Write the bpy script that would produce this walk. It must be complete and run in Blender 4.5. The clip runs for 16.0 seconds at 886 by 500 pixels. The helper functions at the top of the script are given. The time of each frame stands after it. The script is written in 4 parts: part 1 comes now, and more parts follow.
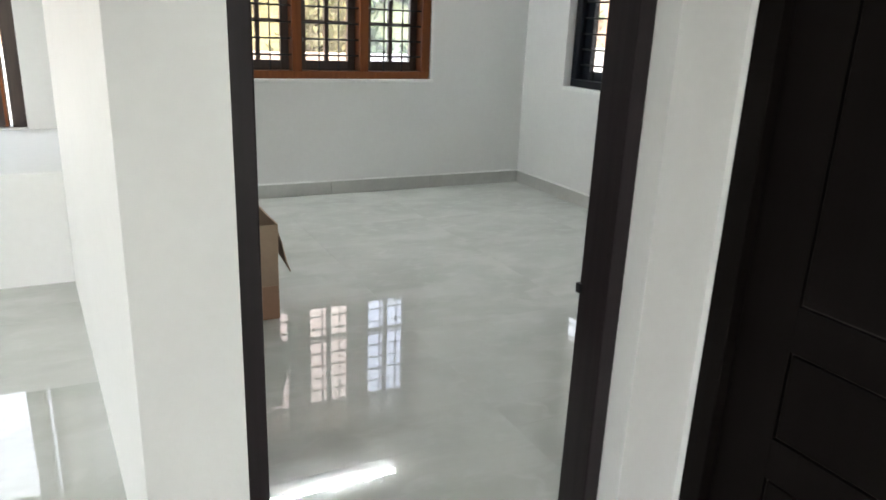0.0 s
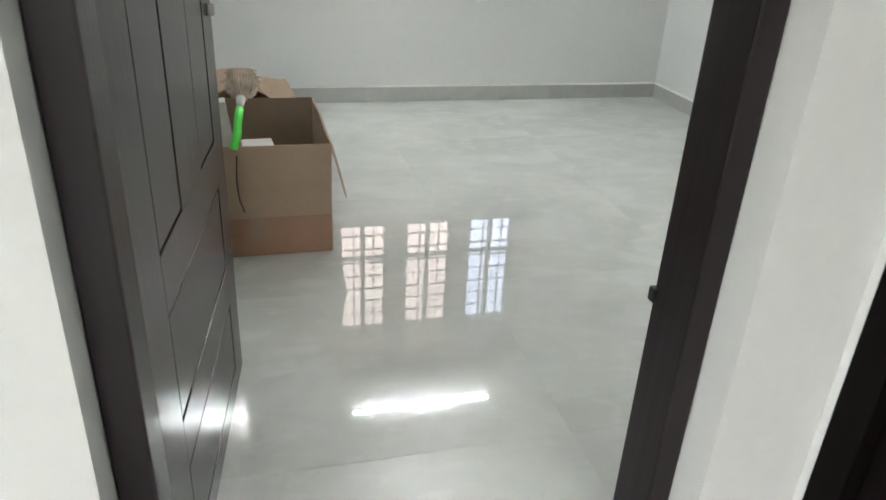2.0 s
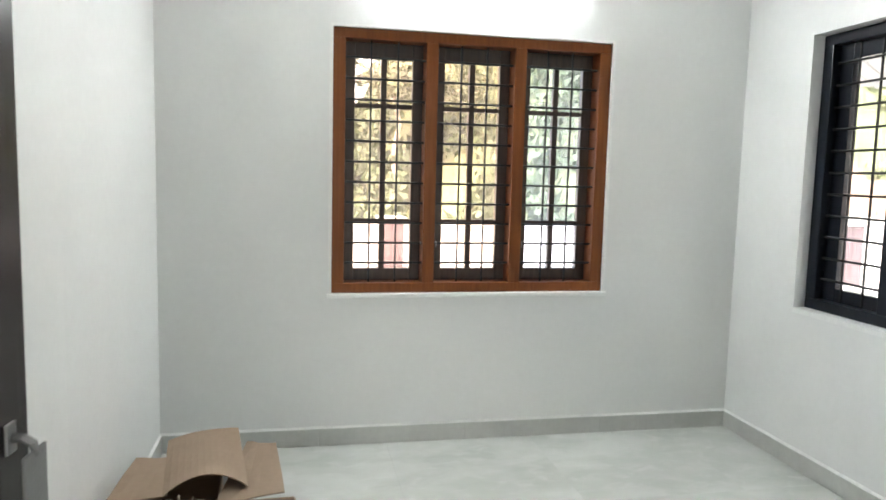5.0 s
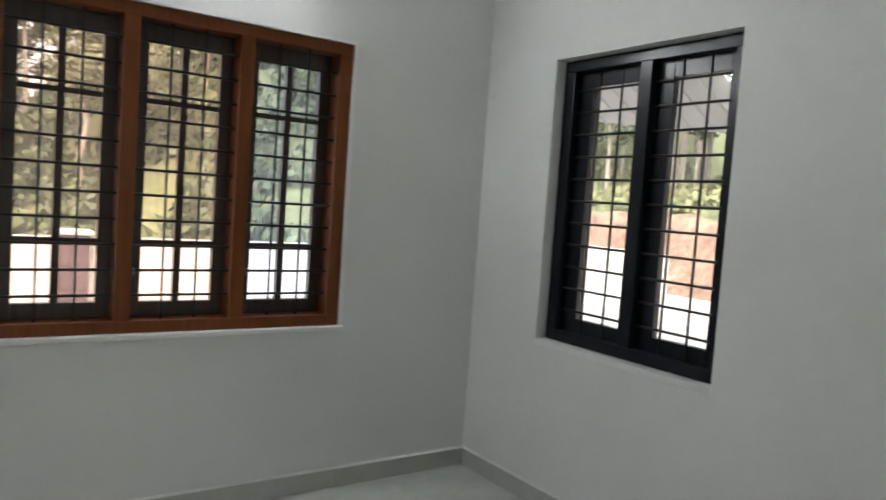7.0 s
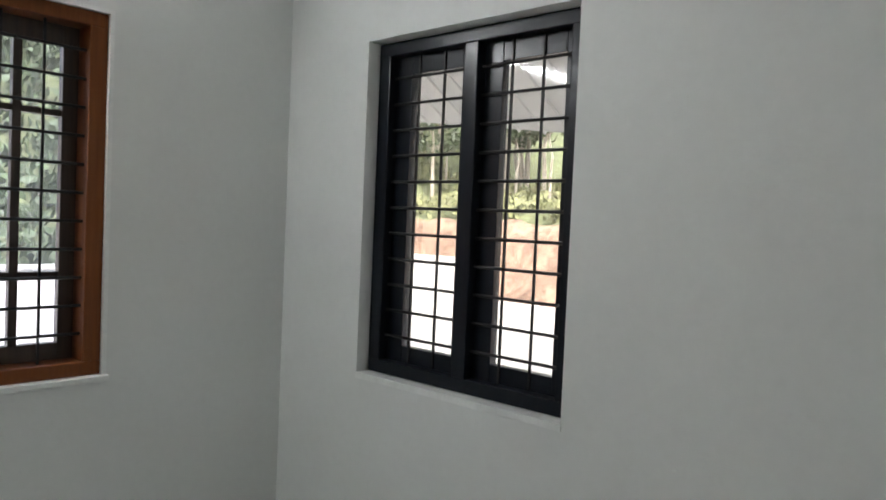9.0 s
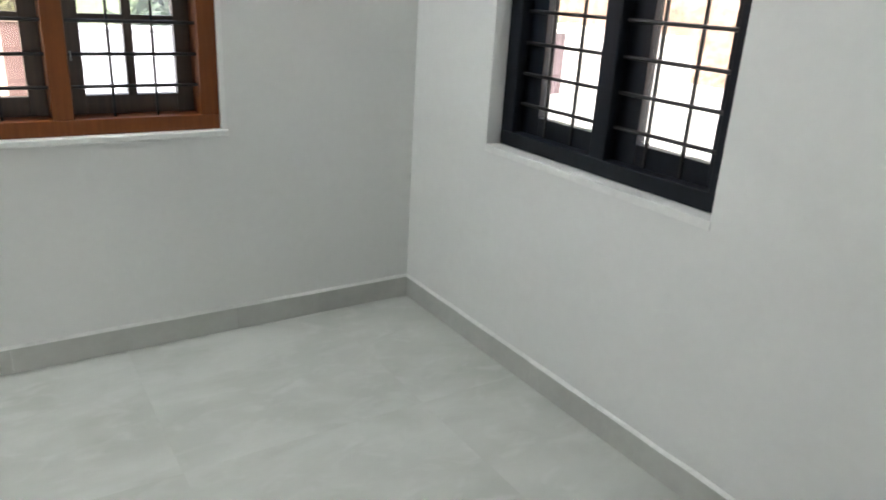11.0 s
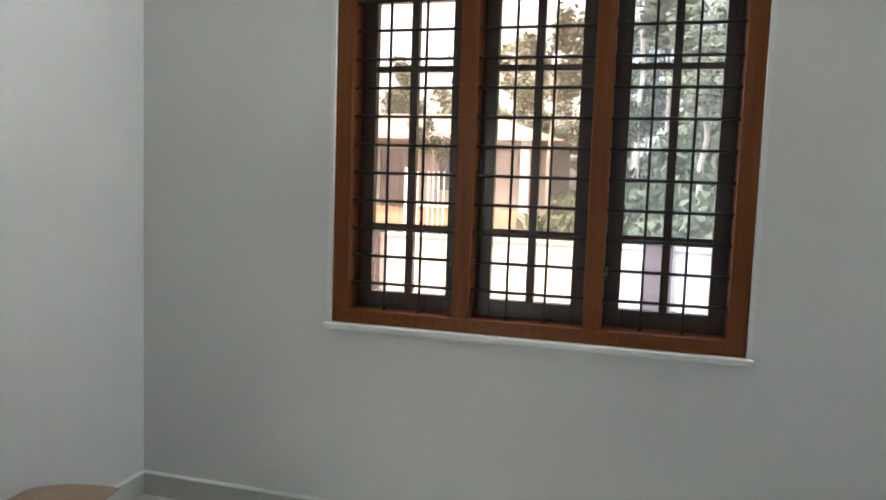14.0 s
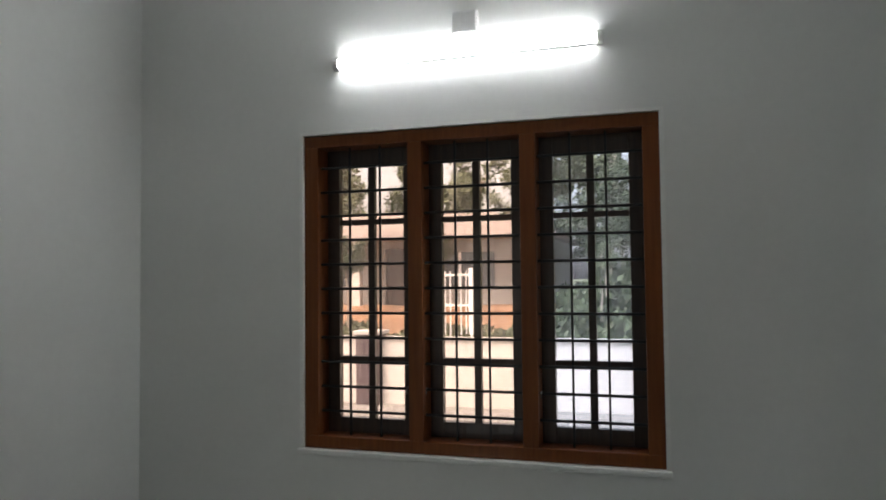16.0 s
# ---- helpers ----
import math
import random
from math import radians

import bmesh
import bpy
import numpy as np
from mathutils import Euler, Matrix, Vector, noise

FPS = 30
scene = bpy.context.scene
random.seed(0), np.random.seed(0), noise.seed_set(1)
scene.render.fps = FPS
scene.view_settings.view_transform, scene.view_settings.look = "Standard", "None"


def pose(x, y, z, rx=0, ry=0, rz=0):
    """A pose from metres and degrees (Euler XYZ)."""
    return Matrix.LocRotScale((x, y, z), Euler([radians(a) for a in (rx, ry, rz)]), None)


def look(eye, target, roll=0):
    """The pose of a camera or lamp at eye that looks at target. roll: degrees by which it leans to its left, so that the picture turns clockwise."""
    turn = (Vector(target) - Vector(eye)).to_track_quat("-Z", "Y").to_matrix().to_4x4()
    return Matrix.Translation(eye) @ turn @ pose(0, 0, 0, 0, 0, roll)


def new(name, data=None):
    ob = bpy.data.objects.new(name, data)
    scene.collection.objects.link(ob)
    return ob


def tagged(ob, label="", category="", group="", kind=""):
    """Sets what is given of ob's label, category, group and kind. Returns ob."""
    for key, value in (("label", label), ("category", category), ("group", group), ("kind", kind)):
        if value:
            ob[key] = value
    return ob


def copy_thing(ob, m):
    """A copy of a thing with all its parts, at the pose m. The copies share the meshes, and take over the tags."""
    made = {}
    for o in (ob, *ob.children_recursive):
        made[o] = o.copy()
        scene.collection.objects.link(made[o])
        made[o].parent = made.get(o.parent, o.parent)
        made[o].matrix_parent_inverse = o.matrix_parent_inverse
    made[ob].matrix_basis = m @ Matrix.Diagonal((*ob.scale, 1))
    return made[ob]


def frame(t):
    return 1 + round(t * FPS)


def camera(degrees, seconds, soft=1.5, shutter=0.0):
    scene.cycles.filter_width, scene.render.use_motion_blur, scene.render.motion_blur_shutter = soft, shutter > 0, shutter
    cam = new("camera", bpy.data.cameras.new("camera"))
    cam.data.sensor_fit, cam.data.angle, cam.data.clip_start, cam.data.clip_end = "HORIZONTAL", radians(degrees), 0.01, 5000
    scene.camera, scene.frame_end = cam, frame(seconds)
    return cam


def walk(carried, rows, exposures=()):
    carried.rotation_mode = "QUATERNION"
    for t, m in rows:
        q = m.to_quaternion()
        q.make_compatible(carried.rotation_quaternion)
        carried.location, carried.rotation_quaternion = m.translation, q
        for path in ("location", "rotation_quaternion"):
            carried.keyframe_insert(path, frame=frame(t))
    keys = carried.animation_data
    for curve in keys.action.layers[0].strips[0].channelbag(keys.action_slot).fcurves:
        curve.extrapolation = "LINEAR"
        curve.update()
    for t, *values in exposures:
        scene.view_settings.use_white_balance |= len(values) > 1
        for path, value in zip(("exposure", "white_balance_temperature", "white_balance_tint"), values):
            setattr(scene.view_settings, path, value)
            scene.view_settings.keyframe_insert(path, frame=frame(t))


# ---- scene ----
cam = camera(63.2, 16.0, soft=1.6, shutter=0.3)
PATH = [
    (0, (-0.839, -4.907, 1.209), (0.028, -3.208, 0.609), 2.4),
    (0.5, (-0.717, -4.792, 1.198), (-0.004, -3.028, 0.584), 2.2),
    (1, (-0.555, -4.694, 1.233), (-0.019, -2.872, 0.607), 3.2),
    (1.5, (-0.468, -4.632, 1.202), (0.034, -2.851, 0.444), 2.6),
    (2, (-0.414, -4.511, 1.181), (0.067, -2.778, 0.306), 3.0),
    (2.5, (-0.37, -4.406, 1.19), (0.093, -2.668, 0.316), 1.3),
    (3, (-0.29, -4.282, 1.2), (0.091, -2.439, 0.523), 0.0),
    (3.5, (-0.186, -4.16, 1.268), (0.111, -2.248, 0.762), 0.8),
    (6, (-0.168, -3.435, 1.479), (0.477, -1.547, 1.347), 2.7),
    (6.5, (-0.122, -3.306, 1.47), (0.741, -1.51, 1.303), 3.3),
    (7, (-0.079, -3.149, 1.439), (1.052, -1.504, 1.311), 4.0),
    (7.5, (-0.048, -3.006, 1.46), (1.319, -1.55, 1.352), 3.1),
    (8, (0.057, -2.922, 1.468), (1.475, -1.514, 1.395), 2.1),
    (8.5, (0.202, -2.836, 1.461), (1.695, -1.505, 1.448), 2.0),
    (11, (0.738, -2.633, 1.345), (1.784, -1.072, 0.659), 3.4),
    (11.5, (0.804, -2.653, 1.356), (1.565, -0.925, 0.696), 1.8),
    (12, (0.855, -2.576, 1.351), (1.295, -0.748, 0.669), 2.8),
    (12.5, (0.853, -2.503, 1.303), (0.986, -0.595, 0.716), 2.2),
    (13, (0.968, -2.486, 1.301), (0.705, -0.573, 0.781), 1.8),
    (13.5, (1.096, -2.48, 1.286), (0.536, -0.602, 0.889), 1.2),
    (14, (1.15, -2.529, 1.341), (0.614, -0.61, 1.169), 2.0),
    (14.5, (1.248, -2.615, 1.451), (0.713, -0.692, 1.32), 1.7),
    (15, (1.321, -2.712, 1.501), (0.861, -0.766, 1.562), 1.5),
    (15.5, (1.387, -2.772, 1.524), (0.949, -0.826, 1.68), -0.8),
    (16, (1.485, -2.829, 1.531), (0.912, -0.915, 1.612), -0.6),
]
EXPOSURES = [(0.0, 3.5), (0.5, 3.01), (1.0, 3.05), (1.5, 3.65), (2.5, 3.88), (3.5, 4.15), (6.0, 3.2), (6.5, 2.65), (8.5, 2.62), (11.0, 3.5), (12.0, 2.78), (12.5, 3.46), (13.0, 3.32), (13.5, 3.16), (14.0, 2.9), (14.5, 2.92), (15.0, 2.9), (15.5, 2.25), (16.0, 1.85)]
walk(cam, [(t, look(eye, target, roll)) for t, eye, target, roll in PATH], EXPOSURES)

# ---- light ----
SUN_EL, SUN_AZ = 52, 215     # the sun stands in the south-west (degrees, azimuth clockwise from +y)
world = bpy.data.worlds.new("sky")
scene.world = world
world.use_nodes = True
wn = world.node_tree
wn.nodes.clear()
sky = wn.nodes.new("ShaderNodeTexSky")
sky.sky_type = 'NISHITA'
sky.sun_disc = False
sky.sun_elevation, sky.sun_rotation = radians(SUN_EL), radians(SUN_AZ)
sky.air_density, sky.dust_density, sky.ozone_density = 1.0, 5.0, 0.0
bg = wn.nodes.new("ShaderNodeBackground")
bg.inputs["Strength"].default_value = 0.15
wo = wn.nodes.new("ShaderNodeOutputWorld")
haze = wn.nodes.new("ShaderNodeHueSaturation")      # white haze over the valley
haze.inputs["Saturation"].default_value = 0.3
wn.links.new(sky.outputs[0], haze.inputs["Color"])
wn.links.new(haze.outputs[0], bg.inputs["Color"])
wn.links.new(bg.outputs[0], wo.inputs["Surface"])

sun = new("sun", bpy.data.lights.new("sun", "SUN"))
sun.data.energy, sun.data.angle, sun.data.color = 0.5, radians(12), (1.0, 0.95, 0.87)
ce = math.cos(radians(SUN_EL))
sun.matrix_world = look(Vector((ce * math.sin(radians(SUN_AZ)), ce * math.cos(radians(SUN_AZ)), math.sin(radians(SUN_EL)))) * 30, (0, 0, 0))

TUBE_POWER = 17.5


def hall_fill_lamp(name, m, w, h, watts):
    """Fill lamp added in an unseen hall opening to stand in for sky light."""
    d = bpy.data.lights.new(name, "AREA")
    d.shape, d.size, d.size_y, d.energy, d.color = 'RECTANGLE', w, h, watts, (1.0, 0.98, 0.94)
    ob = new(name, d)
    ob.matrix_world = m
    return ob


hall_fill_lamp("fill_hall_west", look((-5.15, -4.2, 1.4), (0, -4.4, 1.0)), 2.4, 1.5, 1.5)
hall_fill_lamp("fill_hall_south", look((-1.0, -8.62, 1.4), (-1.0, 0, 1.2)), 1.2, 1.5, 0.6)

# ---- materials ----
FLOOR_IOR = 1.75


def mat(name, base, rough=0.6, metal=0.0, grain=(40, 0.04), cloud=(3, 0.05), bump=(120, 0.02), spec=0.5, emit=None, coat=0.0, vary=0.0, dark=None):
    """A principled material: base colour with grain and cloud variation, and fine bump."""
    m = bpy.data.materials.new(name)
    m.use_nodes = True
    nt = m.node_tree
    b = nt.nodes["Principled BSDF"]
    b.inputs["Roughness"].default_value = rough
    b.inputs["Metallic"].default_value = metal
    b.inputs["Specular IOR Level"].default_value = spec
    b.inputs["Coat Weight"].default_value = coat
    tc = nt.nodes.new("ShaderNodeTexCoord")
    val = None
    for scale, amount in (cloud, grain):
        n = nt.nodes.new("ShaderNodeTexNoise")
        n.inputs["Scale"].default_value, n.inputs["Detail"].default_value = scale, 5
        nt.links.new(tc.outputs["Object"], n.inputs["Vector"])
        r = nt.nodes.new("ShaderNodeMapRange")
        r.inputs["From Min"].default_value, r.inputs["From Max"].default_value = 0.3, 0.7
        r.inputs["To Min"].default_value, r.inputs["To Max"].default_value = 1 - amount, 1 + amount
        nt.links.new(n.outputs["Fac"], r.inputs["Value"])
        if val is None:
            val = r.outputs[0]
        else:
            mu = nt.nodes.new("ShaderNodeMath")
            mu.operation = 'MULTIPLY'
            nt.links.new(val, mu.inputs[0])
            nt.links.new(r.outputs[0], mu.inputs[1])
            val = mu.outputs[0]
    if vary:
        oi = nt.nodes.new("ShaderNodeObjectInfo")
        r = nt.nodes.new("ShaderNodeMapRange")
        r.inputs["To Min"].default_value, r.inputs["To Max"].default_value = 1 - vary, 1 + vary
        nt.links.new(oi.outputs["Random"], r.inputs["Value"])
        mu = nt.nodes.new("ShaderNodeMath")
        mu.operation = 'MULTIPLY'
        nt.links.new(val, mu.inputs[0])
        nt.links.new(r.outputs[0], mu.inputs[1])
        val = mu.outputs[0]
    mix = nt.nodes.new("ShaderNodeVectorMath")
    mix.operation = 'SCALE'
    mix.inputs[0].default_value = base
    nt.links.new(val, mix.inputs["Scale"])
    nt.links.new(mix.outputs[0], b.inputs["Base Color"])
    if bump:
        n = nt.nodes.new("ShaderNodeTexNoise")
        n.inputs["Scale"].default_value, n.inputs["Detail"].default_value = bump[0], 3
        nt.links.new(tc.outputs["Object"], n.inputs["Vector"])
        bp = nt.nodes.new("ShaderNodeBump")
        bp.inputs["Strength"].default_value, bp.inputs["Distance"].default_value = min(1, bump[1] * 10), 0.01
        nt.links.new(n.outputs["Fac"], bp.inputs["Height"])
        nt.links.new(bp.outputs[0], b.inputs["Normal"])
    if emit:
        b.inputs["Emission Color"].default_value = (*emit[0], 1)
        b.inputs["Emission Strength"].default_value = emit[1]
    return m


def wood(name, base, dark, rough, along="z", coat=0.3, scale=1.0):
    """Stained timber with grain along one axis."""
    m = mat(name, base, rough, coat=coat, bump=None, grain=(60, 0.05))
    nt = m.node_tree
    b = nt.nodes["Principled BSDF"]
    b.inputs["Coat Roughness"].default_value = 0.15
    tc = nt.nodes.new("ShaderNodeTexCoord")
    mp = nt.nodes.new("ShaderNodeMapping")
    mp.inputs["Scale"].default_value = {"x": (2, 40, 40), "y": (40, 2, 40), "z": (40, 40, 2)}[along]
    nt.links.new(tc.outputs["Object"], mp.inputs["Vector"])
    n = nt.nodes.new("ShaderNodeTexNoise")
    n.inputs["Scale"].default_value, n.inputs["Detail"].default_value = 1.2 * scale, 6
    nt.links.new(mp.outputs[0], n.inputs["Vector"])
    ramp = nt.nodes.new("ShaderNodeMapRange")
    ramp.inputs["From Min"].default_value, ramp.inputs["From Max"].default_value = 0.35, 0.68
    nt.links.new(n.outputs["Fac"], ramp.inputs["Value"])
    old = b.inputs["Base Color"].links[0].from_socket
    mx = nt.nodes.new("ShaderNodeMix")
    mx.data_type = 'RGBA'
    nt.links.new(ramp.outputs[0], mx.inputs["Factor"])
    nt.links.new(old, mx.inputs["A"])
    mx.inputs["B"].default_value = (*dark, 1)
    nt.links.new(mx.outputs["Result"], b.inputs["Base Color"])
    bp = nt.nodes.new("ShaderNodeBump")
    bp.inputs["Strength"].default_value, bp.inputs["Distance"].default_value = 0.15, 0.004
    nt.links.new(n.outputs["Fac"], bp.inputs["Height"])
    nt.links.new(bp.outputs[0], b.inputs["Normal"])
    return m


def floor_material():
    """Polished vitrified tile: pale grey-green with soft streaked clouds, offset from tile to tile, and a slightly wavy gloss."""
    m = mat("polished_tile", (0.60, 0.62, 0.585), 0.0, cloud=(1.1, 0.06), grain=(9, 0.025), bump=None, spec=0.5)
    nt = m.node_tree
    b = nt.nodes["Principled BSDF"]
    b.inputs["IOR"].default_value = FLOOR_IOR
    geo = nt.nodes.new("ShaderNodeNewGeometry")
    for link in [k for k in nt.links if k.from_node.type == 'TEX_COORD']:
        nt.links.new(geo.outputs["Position"], link.to_socket)
    oi = nt.nodes.new("ShaderNodeObjectInfo")
    off = nt.nodes.new("ShaderNodeVectorMath")
    off.operation = 'MULTIPLY_ADD'
    off.inputs[1].default_value = (0.5, 0.7, 0.0)
    nt.links.new(oi.outputs["Random"], off.inputs[0])
    nt.links.new(geo.outputs["Position"], off.inputs[2])
    mp = nt.nodes.new("ShaderNodeMapping")
    mp.inputs["Rotation"].default_value = (0, 0, 0.5)
    mp.inputs["Scale"].default_value = (1.3, 2.3, 1)
    nt.links.new(off.outputs[0], mp.inputs["Vector"])
    old = b.inputs["Base Color"].links[0].from_socket
    for scale, lo, hi, top, tone in ((1.6, 0.42, 0.68, 0.65, (0.475, 0.495, 0.455)), (5.5, 0.52, 0.72, 0.5, (0.68, 0.69, 0.665))):
        n = nt.nodes.new("ShaderNodeTexNoise")
        n.inputs["Scale"].default_value, n.inputs["Detail"].default_value, n.inputs["Distortion"].default_value = scale, 6, 0.8
        nt.links.new(mp.outputs[0], n.inputs["Vector"])
        r = nt.nodes.new("ShaderNodeMapRange")
        r.inputs["From Min"].default_value, r.inputs["From Max"].default_value = lo, hi
        r.inputs["To Max"].default_value = top
        nt.links.new(n.outputs["Fac"], r.inputs["Value"])
        mx = nt.nodes.new("ShaderNodeMix")
        mx.data_type = 'RGBA'
        nt.links.new(r.outputs[0], mx.inputs["Factor"])
        nt.links.new(old, mx.inputs["A"])
        mx.inputs["B"].default_value = (*tone, 1)
        old = mx.outputs["Result"]
    nt.links.new(old, b.inputs["Base Color"])
    w = nt.nodes.new("ShaderNodeTexNoise")
    w.inputs["Scale"].default_value, w.inputs["Detail"].default_value = 6, 1
    nt.links.new(geo.outputs["Position"], w.inputs["Vector"])
    bp = nt.nodes.new("ShaderNodeBump")
    bp.inputs["Strength"].default_value, bp.inputs["Distance"].default_value = 0.004, 0.01
    nt.links.new(w.outputs["Fac"], bp.inputs["Height"])
    nt.links.new(bp.outputs[0], b.inputs["Normal"])
    return m


def glass(name, tint, wash=0.2):
    """Thin window glass with a translucent wash added to lighten what lies outside."""
    m = bpy.data.materials.new(name)
    m.use_nodes = True
    nt = m.node_tree
    nt.nodes.clear()
    out = nt.nodes.new("ShaderNodeOutputMaterial")
    tr = nt.nodes.new("ShaderNodeBsdfTransparent")
    tr.inputs["Color"].default_value = (*tint, 1)
    gl = nt.nodes.new("ShaderNodeBsdfGlossy")
    gl.inputs["Roughness"].default_value = 0.05
    film = nt.nodes.new("ShaderNodeBsdfTranslucent")
    film.inputs["Color"].default_value = (0.9 * tint[0], 0.9 * tint[1], 0.9 * tint[2], 1)
    tc = nt.nodes.new("ShaderNodeTexCoord")
    ns = nt.nodes.new("ShaderNodeTexNoise")
    ns.inputs["Scale"].default_value, ns.inputs["Detail"].default_value = 14, 4
    nt.links.new(tc.outputs["Object"], ns.inputs["Vector"])
    rg = nt.nodes.new("ShaderNodeMapRange")
    rg.inputs["To Min"].default_value, rg.inputs["To Max"].default_value = wash * 0.6, wash * 1.4
    nt.links.new(ns.outputs["Fac"], rg.inputs["Value"])
    washed = nt.nodes.new("ShaderNodeMixShader")
    nt.links.new(rg.outputs[0], washed.inputs[0])
    nt.links.new(tr.outputs[0], washed.inputs[1])
    nt.links.new(film.outputs[0], washed.inputs[2])
    lw = nt.nodes.new("ShaderNodeLayerWeight")
    lw.inputs["Blend"].default_value = 0.5
    pw = nt.nodes.new("ShaderNodeMath")
    pw.operation = 'POWER'
    pw.inputs[1].default_value = 4.0
    nt.links.new(lw.outputs["Facing"], pw.inputs[0])
    fr = nt.nodes.new("ShaderNodeMath")
    fr.operation = 'MULTIPLY_ADD'
    fr.inputs[1].default_value, fr.inputs[2].default_value = 0.6, 0.03
    nt.links.new(pw.outputs[0], fr.inputs[0])
    mx = nt.nodes.new("ShaderNodeMixShader")
    nt.links.new(fr.outputs[0], mx.inputs[0])
    nt.links.new(washed.outputs[0], mx.inputs[1])
    nt.links.new(gl.outputs[0], mx.inputs[2])
    nt.links.new(mx.outputs[0], out.inputs["Surface"])
    return m


